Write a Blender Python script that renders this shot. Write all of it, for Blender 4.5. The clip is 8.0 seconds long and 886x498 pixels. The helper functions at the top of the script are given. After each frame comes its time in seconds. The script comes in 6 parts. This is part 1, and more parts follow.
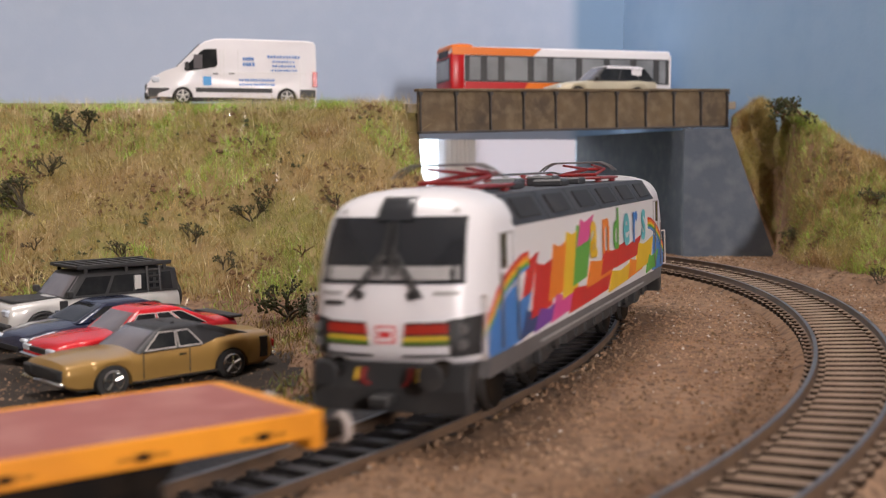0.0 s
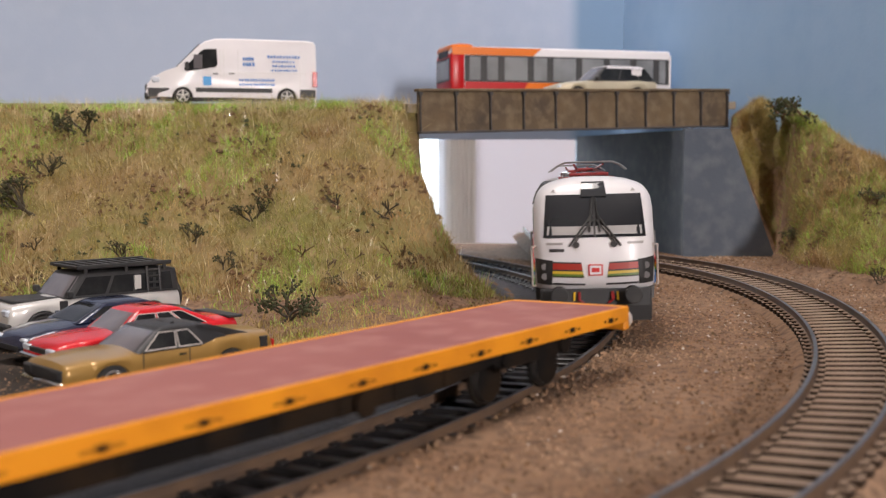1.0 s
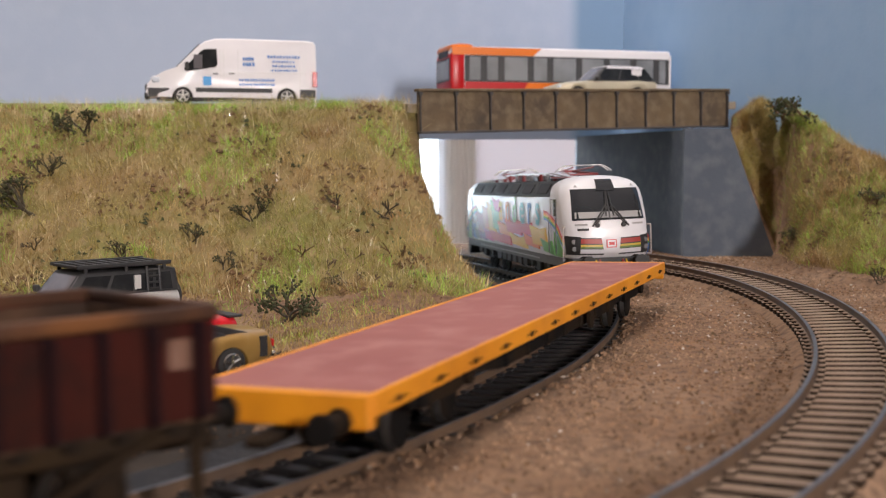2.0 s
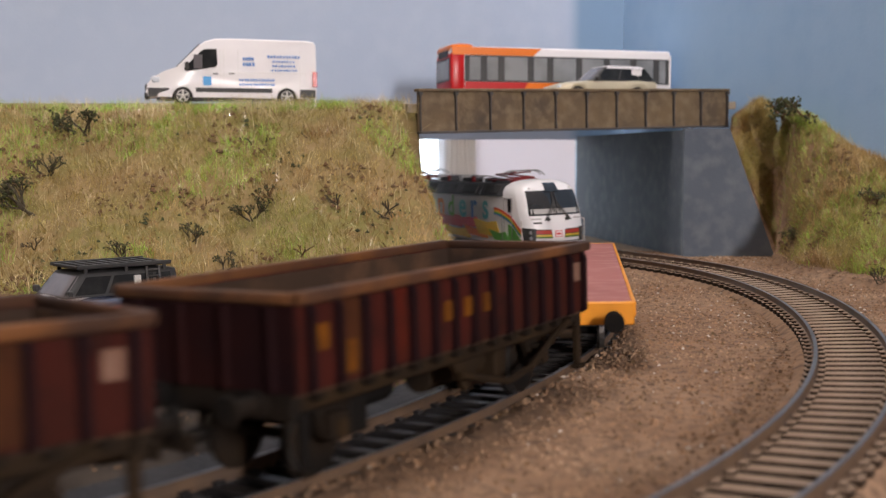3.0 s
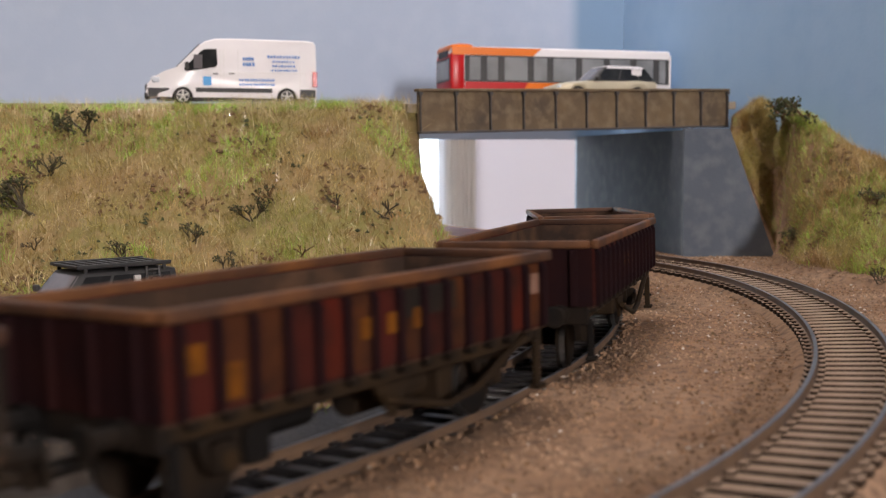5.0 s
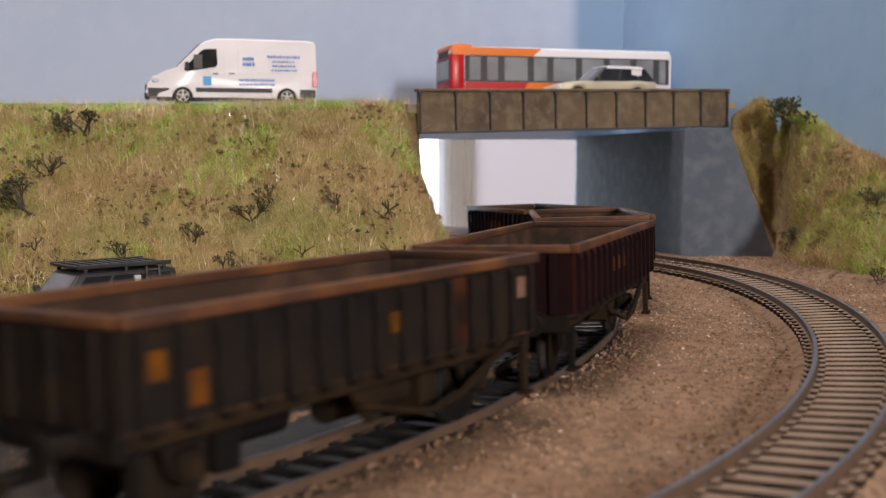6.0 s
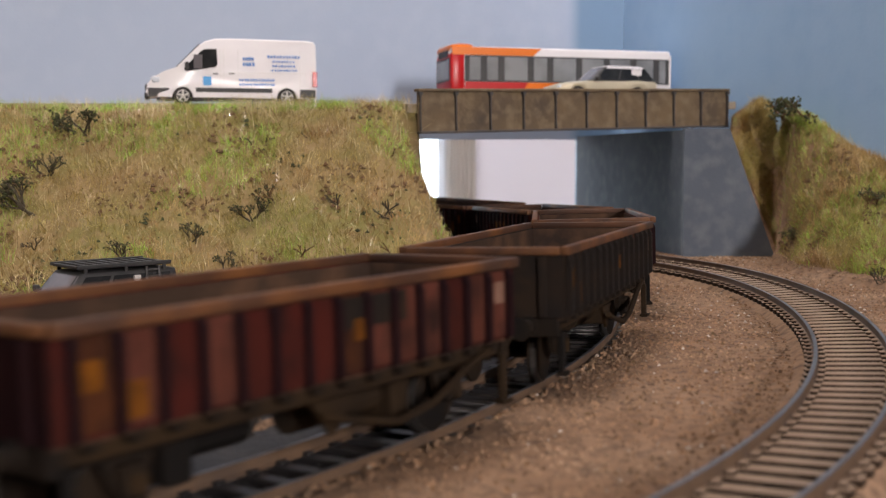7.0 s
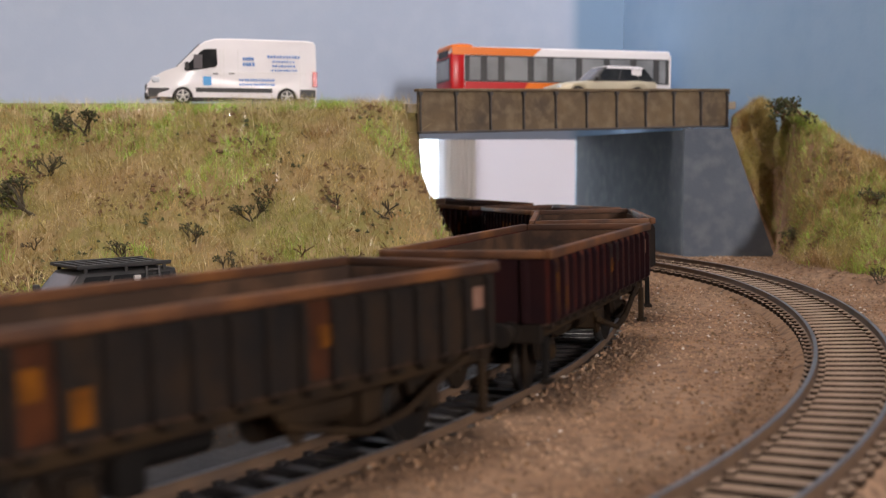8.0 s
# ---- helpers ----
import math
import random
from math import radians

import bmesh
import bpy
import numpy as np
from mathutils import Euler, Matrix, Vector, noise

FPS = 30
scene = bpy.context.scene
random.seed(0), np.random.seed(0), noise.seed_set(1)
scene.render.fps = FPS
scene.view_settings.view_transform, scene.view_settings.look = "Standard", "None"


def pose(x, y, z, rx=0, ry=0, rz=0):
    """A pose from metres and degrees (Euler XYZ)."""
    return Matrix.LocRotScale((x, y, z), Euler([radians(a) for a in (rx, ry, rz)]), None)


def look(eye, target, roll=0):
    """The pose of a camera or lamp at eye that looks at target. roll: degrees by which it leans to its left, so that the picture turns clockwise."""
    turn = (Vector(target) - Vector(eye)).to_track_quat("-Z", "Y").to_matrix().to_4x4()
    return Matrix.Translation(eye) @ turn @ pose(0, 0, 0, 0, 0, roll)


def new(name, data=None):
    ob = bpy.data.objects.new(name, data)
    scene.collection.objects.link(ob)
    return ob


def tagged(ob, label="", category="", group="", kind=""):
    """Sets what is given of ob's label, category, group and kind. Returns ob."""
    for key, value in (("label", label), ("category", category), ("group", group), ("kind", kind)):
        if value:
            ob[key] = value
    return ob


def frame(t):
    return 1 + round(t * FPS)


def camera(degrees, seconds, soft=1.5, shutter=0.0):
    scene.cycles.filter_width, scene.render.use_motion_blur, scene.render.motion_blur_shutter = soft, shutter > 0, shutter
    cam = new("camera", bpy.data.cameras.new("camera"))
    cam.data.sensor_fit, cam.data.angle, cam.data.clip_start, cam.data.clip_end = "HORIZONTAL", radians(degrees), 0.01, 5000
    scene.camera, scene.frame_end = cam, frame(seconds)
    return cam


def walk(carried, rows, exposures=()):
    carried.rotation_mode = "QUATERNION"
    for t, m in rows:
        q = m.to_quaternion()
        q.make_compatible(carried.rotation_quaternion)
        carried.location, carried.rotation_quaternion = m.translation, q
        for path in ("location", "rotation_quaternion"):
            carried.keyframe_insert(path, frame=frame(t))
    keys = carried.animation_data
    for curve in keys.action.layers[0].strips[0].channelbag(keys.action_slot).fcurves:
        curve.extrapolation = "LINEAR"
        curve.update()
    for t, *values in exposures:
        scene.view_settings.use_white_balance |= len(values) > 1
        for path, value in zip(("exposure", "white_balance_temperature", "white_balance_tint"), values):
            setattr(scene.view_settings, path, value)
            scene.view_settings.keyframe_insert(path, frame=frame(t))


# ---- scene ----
# A model railway on a table top, built at its true small size. Plan figures below are in millimetres.
cam = camera(43.23, 8.0, soft=1.1, shutter=0.5)
EYE = (0.0, 0.0, 0.0529)
walk(cam, [(0.0, pose(*EYE, 85.36, 0, 0)), (8.0, pose(*EYE, 85.36, 0, 0))])
cam.data.dof.use_dof = True
cam.data.dof.focus_distance = 0.37
cam.data.dof.aperture_fstop = 25

MM = 0.001
# the running line: a circle seen from above, and the train's way along it
CX, CY, R_IN = -384.05, 446.3, 440.58
TH0, OMEGA = -0.3459, 0.2583
RAIL = 5.2  # datum of the vehicles; their wheels reach down to the rail heads
TRACK_Z = 1.3
CANT = 0.03

# ------------------------------------------------------------------ light
world = bpy.data.worlds.new("world")
scene.world = world
world.use_nodes = True
sky = world.node_tree.nodes.new("ShaderNodeTexSky")
sky.sky_type, sky.sun_disc = "NISHITA", False
sky.sun_elevation, sky.sun_rotation = radians(35), radians(150)
back = world.node_tree.nodes["Background"]
back.inputs[1].default_value = 0.12
world.node_tree.links.new(sky.outputs[0], back.inputs[0])


def area_lamp(name, eye, target, w, h, watts, colour):
    data = bpy.data.lights.new(name, "AREA")
    data.shape, data.size, data.size_y, data.energy, data.color = "RECTANGLE", w, h, watts, colour
    ob = new(name, data)
    ob.matrix_world = look(eye, target)
    return ob


# compact key lamp behind the camera; the window around it is added
area_lamp("compact_key_lamp", (0.68, -1.17, 0.48), (0.05, 0.6, 0.03), 0.10, 0.26, 21.5, (1.0, 0.905, 0.885))
# overhead fill from an added lamp, out of view
area_lamp("added_ceiling_light", (-0.25, 0.35, 1.40), (-0.1, 0.45, 0.0), 0.5, 0.5, 13, (1.0, 0.895, 0.85))
area_lamp("far_window_daylight", (-0.36, 1.575, 0.22), (-0.1, 0.3, 0.1), 0.7, 0.8, 5, (0.80, 0.90, 1.0))
scene.view_settings.exposure = 0.10


# ------------------------------------------------------------------ building helpers
def mm(x, y, z, rx=0, ry=0, rz=0):
    return pose(x * MM, y * MM, z * MM, rx, ry, rz)


def part(name, bm, material, parent=None, label="", smooth=False, kind=""):
    """Link a bmesh drawn in millimetres as one mesh object."""
    bmesh.ops.scale(bm, vec=(MM, MM, MM), verts=bm.verts)
    bmesh.ops.recalc_face_normals(bm, faces=bm.faces)
    me = bpy.data.meshes.new(name)
    bm.to_mesh(me)
    bm.free()
    me.materials.append(material)
    if smooth:
        for p in me.polygons:
            p.use_smooth = True
        me.set_sharp_from_angle(angle=radians(38))
    ob = new(name, me)
    if parent is not None:
        ob.parent = parent
    if label or kind:
        tagged(ob, label, kind=kind)
    return ob


def raw(name, verts, faces, material, parent=None, smooth=False):
    me = bpy.data.meshes.new(name)
    me.from_pydata([tuple(v) for v in np.asarray(verts) * MM], [], faces)
    me.materials.append(material)
    if smooth:
        me.shade_smooth()
    ob = new(name, me)
    if parent is not None:
        ob.parent = parent
    return ob


def box(bm, x0, x1, y0, y1, z0, z1, bevel=0.0, segs=1, m=None):
    r = bmesh.ops.create_cube(bm, size=1.0)
    vs = r["verts"]
    t = Matrix.LocRotScale(((x0 + x1) / 2, (y0 + y1) / 2, (z0 + z1) / 2), None, (x1 - x0, y1 - y0, z1 - z0))
    bmesh.ops.transform(bm, matrix=(m @ t) if m else t, verts=vs)
    if bevel > 0:
        es = list({e for v in vs for e in v.link_edges})
        bmesh.ops.bevel(bm, geom=es, offset=bevel, segments=segs, profile=0.5, affect="EDGES")
    return bm


def prism(bm, pts, y0, y1, axis="y", bevel=0.0, segs=2):
    """Extrude a closed outline (two coordinates) along the third axis."""
    def place(a, b, c):
        return {"y": (a, c, b), "x": (c, a, b), "z": (a, b, c)}[axis]
    lo = [bm.verts.new(place(a, b, y0)) for a, b in pts]
    hi = [bm.verts.new(place(a, b, y1)) for a, b in pts]
    n = len(pts)
    fs = [bm.faces.new(lo[::-1]), bm.faces.new(hi)]
    for i in range(n):
        fs.append(bm.faces.new((lo[i], lo[(i + 1) % n], hi[(i + 1) % n], hi[i])))
    if bevel > 0:
        es = list(fs[0].edges) + list(fs[1].edges)
        bmesh.ops.bevel(bm, geom=es, offset=bevel, segments=segs, profile=0.6, affect="EDGES")
    return bm


def cyl(bm, c, r, length, axis="y", n=16, r2=None, bevel=0.0):
    turn = {"y": pose(0, 0, 0, 90), "x": pose(0, 0, 0, 0, 90), "z": Matrix.Identity(4)}[axis]
    res = bmesh.ops.create_cone(bm, cap_ends=True, segments=n, radius1=r, radius2=r if r2 is None else r2, depth=length,
                                matrix=Matrix.Translation(c) @ turn)
    if bevel > 0:
        es = [e for e in {e for v in res["verts"] for e in v.link_edges} if any(len(f.verts) > 4 for f in e.link_faces)]
        bmesh.ops.bevel(bm, geom=es, offset=bevel, segments=2, profile=0.5, affect="EDGES")
    return bm


def rod(bm, a, b, r, n=6):
    a, b = Vector(a), Vector(b)
    d = b - a
    m = Matrix.Translation((a + b) / 2) @ d.to_track_quat("Z", "Y").to_matrix().to_4x4()
    bmesh.ops.create_cone(bm, cap_ends=True, segments=n, radius1=r, radius2=r, depth=d.length, matrix=m)
    return bm


def loft(bm, rings, cap=True):
    """Join closed rings of equal length."""
    vs = [[bm.verts.new(p) for p in ring] for ring in rings]
    n = len(vs[0])
    for a, b in zip(vs, vs[1:]):
        for i in range(n):
            bm.faces.new((a[i], a[(i + 1) % n], b[(i + 1) % n], b[i]))
    if cap:
        bm.faces.new(vs[0][::-1])
        bm.faces.new(vs[-1])
    return bm


def quad(bm, a, b, c, d, depth=0.0):
    """A panel through four corners, with a thickness along its normal."""
    p = [Vector(v) for v in (a, b, c, d)]
    n = (p[1] - p[0]).cross(p[3] - p[0]).normalized() * depth
    lo = [bm.verts.new(v) for v in p]
    hi = [bm.verts.new(v + n) for v in p]
    bm.faces.new(lo[::-1])
    bm.faces.new(hi)
    for i in range(4):
        bm.faces.new((lo[i], lo[(i + 1) % 4], hi[(i + 1) % 4], hi[i]))
    return bm


def BM():
    return bmesh.new()


def thing(name, label, category, group="", m=None, kind=""):
    ob = new(name)
    ob.empty_display_size = 0.01
    tagged(ob, label, category, group, kind)
    if m is not None:
        ob.matrix_basis = m
    return ob


# ------------------------------------------------------------------ materials
def mat(name, colour, rough=0.5, metal=0.0, second=None, scale=300.0, amount=0.5, bump=0.0, bump_scale=1200.0,
        third=None, coat=0.0, island=0.0, fine=None, spec=0.5):
    """A surface with two scales of variation: broad patches (second, at scale) and grain (third, five times finer)."""
    m = bpy.data.materials.new(name)
    m.use_nodes = True
    nt = m.node_tree
    N, L = nt.nodes, nt.links
    b = N["Principled BSDF"]
    b.inputs["Roughness"].default_value, b.inputs["Metallic"].default_value = rough, metal
    b.inputs["Coat Weight"].default_value = coat
    b.inputs["Coat Roughness"].default_value = 0.08
    b.inputs["Specular IOR Level"].default_value = spec
    geo = N.new("ShaderNodeTexCoord")
    base = N.new("ShaderNodeRGB")
    base.outputs[0].default_value = (*colour, 1)
    out = base.outputs[0]

    def layer(out, col, sc, lo, hi, detail=6):
        t = N.new("ShaderNodeTexNoise")
        t.inputs["Scale"].default_value, t.inputs["Detail"].default_value = sc, detail
        L.new(geo.outputs["Object"], t.inputs["Vector"])
        r = N.new("ShaderNodeMapRange")
        r.inputs["From Min"].default_value, r.inputs["From Max"].default_value = lo, hi
        L.new(t.outputs[0], r.inputs[0])
        x = N.new("ShaderNodeMix")
        x.data_type = "RGBA"
        L.new(r.outputs[0], x.inputs[0])
        L.new(out, x.inputs[6])
        x.inputs[7].default_value = (*col, 1)
        return x.outputs[2]
    if second:
        out = layer(out, second, scale, 0.62 - 0.3 * amount, 0.75)
    if third:
        out = layer(out, third, fine or scale * 5, 0.45, 0.75, 3)
    if island > 0:
        g = N.new("ShaderNodeNewGeometry")
        r = N.new("ShaderNodeMapRange")
        r.inputs["To Min"].default_value, r.inputs["To Max"].default_value = 1 - island, 1 + island
        L.new(g.outputs["Random Per Island"], r.inputs[0])
        h = N.new("ShaderNodeHueSaturation")
        L.new(r.outputs[0], h.inputs["Value"])
        L.new(out, h.inputs["Color"])
        out = h.outputs[0]
    L.new(out, b.inputs["Base Color"])
    if bump > 0:
        t = N.new("ShaderNodeTexNoise")
        t.inputs["Scale"].default_value, t.inputs["Detail"].default_value = bump_scale, 5
        L.new(geo.outputs["Object"], t.inputs["Vector"])
        p = N.new("ShaderNodeBump")
        p.inputs["Strength"].default_value, p.inputs["Distance"].default_value = bump, 0.0004
        L.new(t.outputs[0], p.inputs["Height"])
        L.new(p.outputs[0], b.inputs["Normal"])
    return m


def glowing(name, colour, strength):
    m = bpy.data.materials.new(name)
    m.use_nodes = True
    b = m.node_tree.nodes["Principled BSDF"]
    b.inputs["Base Color"].default_value = (0, 0, 0, 1)
    b.inputs["Emission Color"].default_value = (*colour, 1)
    b.inputs["Emission Strength"].default_value = strength
    return m


def glassy(name, tint=(0.9, 0.95, 1.0), rough=0.02):
    m = bpy.data.materials.new(name)
    m.use_nodes = True
    b = m.node_tree.nodes["Principled BSDF"]
    b.inputs["Base Color"].default_value = (*tint, 1)
    b.inputs["Transmission Weight"].default_value = 1.0
    b.inputs["Roughness"].default_value = rough
    b.inputs["IOR"].default_value = 1.3
    return m


M_earth = mat("earth", (0.205, 0.114, 0.062), 0.95, 0, (0.30, 0.19, 0.118), 22, 0.8, 0.9, 900, (0.085, 0.048, 0.028), fine=300)
M_stone = mat("ballast_stone", (0.205, 0.12, 0.068), 0.9, 0, (0.30, 0.205, 0.135), 30, 0.6, island=0.5)
M_lot = mat("car_park_surface", (0.04, 0.034, 0.030), 0.9, 0, (0.07, 0.055, 0.044), 60, 0.7, 0.6, 1500, spec=0.08)
M_board = mat("grey_baseboard", (0.32, 0.32, 0.31), 0.8, 0, (0.24, 0.24, 0.23), 40, 0.6, 0.3)
M_bank = mat("bank_soil", (0.22, 0.15, 0.06), 0.95, 0, (0.16, 0.16, 0.04), 28, 0.9, 0.9, 500, (0.28, 0.19, 0.09), fine=160)
M_road = mat("road_surface", (0.30, 0.25, 0.19), 0.9, 0, (0.22, 0.18, 0.13), 60, 0.6, 0.5)
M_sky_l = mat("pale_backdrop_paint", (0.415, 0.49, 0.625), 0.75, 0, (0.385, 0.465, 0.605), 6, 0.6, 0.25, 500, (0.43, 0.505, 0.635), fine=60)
M_sky_r = mat("blue_backdrop_paint", (0.325, 0.505, 0.745), 0.7, 0, (0.355, 0.53, 0.765), 7, 0.6, 0.25, 500, (0.305, 0.485, 0.735), fine=60)


def painted_shadow(m, colour, x0, x1):
    """Shadow put into the paint: a darker colour that sets in along x."""
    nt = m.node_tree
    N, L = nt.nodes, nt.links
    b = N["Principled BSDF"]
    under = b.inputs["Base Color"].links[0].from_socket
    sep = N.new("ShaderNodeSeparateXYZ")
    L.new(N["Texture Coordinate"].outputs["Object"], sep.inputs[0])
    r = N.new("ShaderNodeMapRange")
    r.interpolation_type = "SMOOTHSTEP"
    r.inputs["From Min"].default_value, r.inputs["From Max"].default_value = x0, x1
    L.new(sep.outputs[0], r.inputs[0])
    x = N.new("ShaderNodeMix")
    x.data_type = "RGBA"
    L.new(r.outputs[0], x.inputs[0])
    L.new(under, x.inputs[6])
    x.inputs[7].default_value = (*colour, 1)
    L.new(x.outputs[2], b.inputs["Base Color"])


# shadow beside the board corner, mixed into the left board's paint
painted_shadow(M_sky_l, (0.19, 0.305, 0.46), 0.085, 0.096)
M_room = mat("room_paint", (0.86, 0.84, 0.92), 0.8, 0, (0.83, 0.81, 0.90), 2, 0.5)
M_room_dim = mat("dim_room_paint", (0.30, 0.255, 0.215), 0.85, 0, (0.26, 0.22, 0.19), 2, 0.5)
M_ceil = mat("ceiling_paint", (0.72, 0.69, 0.66), 0.85, 0, (0.78, 0.78, 0.76), 2, 0.5)
M_floor = mat("room_floor_carpet", (0.25, 0.21, 0.17), 0.95, 0, (0.20, 0.17, 0.14), 4, 0.6, 0.4, 200)
M_wood = mat("table_wood", (0.34, 0.24, 0.14), 0.6, 0, (0.26, 0.17, 0.10), 9, 0.6, 0.2)
M_curtain = mat("cream_curtain", (0.80, 0.76, 0.72), 0.85, 0, (0.72, 0.67, 0.63), 20, 0.5)
M_frame = mat("window_frame_paint", (0.8, 0.8, 0.8), 0.4, 0, (0.72, 0.72, 0.72), 12, 0.5)
M_day = glowing("daylight_beyond", (0.80, 0.92, 1.0), 4.0)
M_glass = glassy("window_glass", (0.97, 0.98, 1.0))
M_rail = mat("rail_steel", (0.13, 0.078, 0.045), 0.7, 0.0, (0.075, 0.05, 0.036), 120, 0.8, 0.2)
M_railtop = mat("polished_rail_head", (0.16, 0.165, 0.185), 0.4, 0.6, (0.11, 0.11, 0.12), 90, 0.6)
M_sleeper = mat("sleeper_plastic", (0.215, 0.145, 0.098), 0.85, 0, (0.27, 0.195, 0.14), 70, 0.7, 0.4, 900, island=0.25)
# dark base: the shade lying on the abutment is mixed into the concrete
M_concrete = mat("weathered_shaded_concrete", (0.098, 0.115, 0.142), 0.9, 0, (0.07, 0.085, 0.11), 20, 0.8, 0.35, 700, (0.13, 0.145, 0.165), fine=130)
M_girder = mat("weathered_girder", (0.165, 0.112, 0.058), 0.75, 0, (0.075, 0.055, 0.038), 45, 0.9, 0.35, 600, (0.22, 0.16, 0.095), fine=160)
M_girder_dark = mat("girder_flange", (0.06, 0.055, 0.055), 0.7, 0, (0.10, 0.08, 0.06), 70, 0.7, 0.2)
M_grass = mat("static_grass_fibre", (0.46, 0.30, 0.125), 0.34, 0, (0.22, 0.26, 0.04), 16, 0.85, third=(0.22, 0.10, 0.04), fine=48, island=0.45)
M_grass_green = mat("green_grass_fibre", (0.34, 0.58, 0.07), 0.3, 0, (0.46, 0.46, 0.12), 34, 0.6, third=(0.2, 0.28, 0.04), fine=70, island=0.4)
M_twig = mat("dark_twig", (0.055, 0.042, 0.026), 0.85, 0, (0.085, 0.07, 0.038), 300, 0.7, 0.3, 2500)
M_twig_pale = mat("pale_dry_twig", (0.20, 0.14, 0.09), 0.85, 0, (0.10, 0.065, 0.04), 300, 0.7, 0.3, 2500)
M_twig_rust = mat("rust_brown_twig", (0.15, 0.08, 0.034), 0.85, 0, (0.08, 0.055, 0.024), 300, 0.7, 0.3, 2500)
M_moss = mat("dark_foliage_crumb", (0.045, 0.055, 0.018), 0.9, 0, (0.08, 0.07, 0.03), 200, 0.7, island=0.4)
M_bed = mat("shade_dark_track_bed", (0.012, 0.011, 0.012), 0.5, 0, (0.032, 0.027, 0.023), 80, 0.7, 0.8, 900, (0.008, 0.008, 0.008), fine=350, spec=0.25)
M_speck = mat("pale_stone_chip", (0.42, 0.36, 0.31), 0.8, 0, (0.34, 0.29, 0.24), 200, 0.6, island=0.3)
M_straw = mat("pale_straw_fibre", (0.72, 0.60, 0.38), 0.2, 0, (0.55, 0.42, 0.2), 40, 0.7, island=0.35, spec=0.9)
M_bed_brown = mat("gap_shade_brown", (0.035, 0.024, 0.017), 0.9, 0, (0.07, 0.045, 0.03), 60, 0.7, 0.9, 900, (0.02, 0.014, 0.01), fine=350, spec=0.1)
# dark glossy sleepers, taken to near black by painted train shade
M_sleeper_dark = mat("shade_dark_sleeper_plastic", (0.018, 0.017, 0.018), 0.4, 0, (0.04, 0.035, 0.032), 70, 0.7, 0.4, 900)


# ------------------------------------------------------------------ the room and the table
RX0, RX1, RY0, RY1, RZ0, RZ1 = -1700, 1700, -1200, 1600, -900, 1480
# floor, ceiling and side walls: added, out of view; dim walls curb bounce light
tagged(part("floor", box(BM(), RX0, RX1, RY0, RY1, RZ0 - 40, RZ0), M_floor), "brown carpeted room floor", "floor", kind="structure")
tagged(part("ceiling", box(BM(), RX0 - 80, RX1 + 80, RY0 - 80, RY1 + 80, RZ1, RZ1 + 40), M_ceil), "white painted room ceiling", "ceiling", kind="structure")
for nm, a in (("wall_west", (RX0 - 80, RX0, RY0 - 80, RY1 + 80)), ("wall_east", (RX1, RX1 + 80, RY0 - 80, RY1 + 80))):
    tagged(part(nm, box(BM(), *a, RZ0, RZ1), M_room_dim), "plain beige room wall, added out of view", "wall", kind="structure")


def wall_with_window(name, y0, y1, wx0, wx1, wz0, wz1):
    bm = BM()
    box(bm, RX0, wx0, y0, y1, RZ0, RZ1)
    box(bm, wx1, RX1, y0, y1, RZ0, RZ1)
    box(bm, wx0, wx1, y0, y1, RZ0, wz0)
    box(bm, wx0, wx1, y0, y1, wz1, RZ1)
    tagged(part(name, bm, M_room if y0 > 0 else M_room_dim), "painted room wall with a window opening", "wall", kind="structure")


def window(name, x0, x1, y, z0, z1, label):
    w = thing(name, label, "window", kind="structure")
    bm = BM()
    for a in ((x0, x1, z0, z0 + 45), (x0, x1, z1 - 45, z1), (x0, x0 + 12, z0, z1), (x1 - 12, x1, z0, z1)):
        box(bm, a[0], a[1], y - 20, y + 20, a[2], a[3], 1.5)
    part("window_frame", bm, M_frame, w)
    pane = part("pane", box(BM(), x0 + 12, x1 - 12, y - 2, y + 2, z0 + 45, z1 - 45), M_glass, w)
    pane.visible_shadow = False
    return w


wall_with_window("wall_south", RY0 - 80, RY0, 610, 750, 270, 690)
wall_with_window("wall_north", RY1, RY1 + 80, -760, 4, -220, 660)
# the first opening is added, out of view, to house the key lamp
window("key_lamp_opening", 610, 750, RY0 - 40, 270, 690, "added narrow window opening around the compact key lamp, out of view")
window("window_2", -760, 4, RY1 + 40, -220, 660, "bright white framed window beyond the railway")
# glowing sheets outside; the first stands behind the added opening, out of view
for nm, x0, x1, y in (("backdrop_1", 300, 1700, RY0 - 400), ("backdrop_2", -1300, 500, RY1 + 400)):
    tagged(part(nm, box(BM(), x0, x1, y - 5, y + 5, -700, 1700), M_day), "bright overcast daylight outside the window", "backdrop", kind="structure")
# body of the ceiling lamp, added out of view for the overhead light
cl = thing("added_ceiling_lamp", "added square white flat ceiling lamp, out of view", "lamp", m=mm(-250, 350, 1480))
part("housing", box(BM(), -270, 270, -270, 270, -30, 0, 6), M_frame, cl)
part("diffuser", box(BM(), -255, 255, -255, 255, -36, -30, 2), glowing("lamp_diffuser", (1, 0.95, 0.88), 2.0), cl)
# curtain beside the far window, in folds
pts = []
for i in range(41):
    x = 4 + i * 1.05
    pts.append((x, 1575 + 7 * math.sin(i * 1.1) + 2 * math.sin(i * 0.37)))
bm = BM()
prism(bm, pts + [(x, y + 4) for x, y in pts[::-1]], -260, 700, "z")
tagged(part("curtain", bm, M_curtain, smooth=True), "cream curtain hanging in folds beside the window", "curtain")

# table top: the scenic board, and the bare board behind the backdrop
bm = BM()
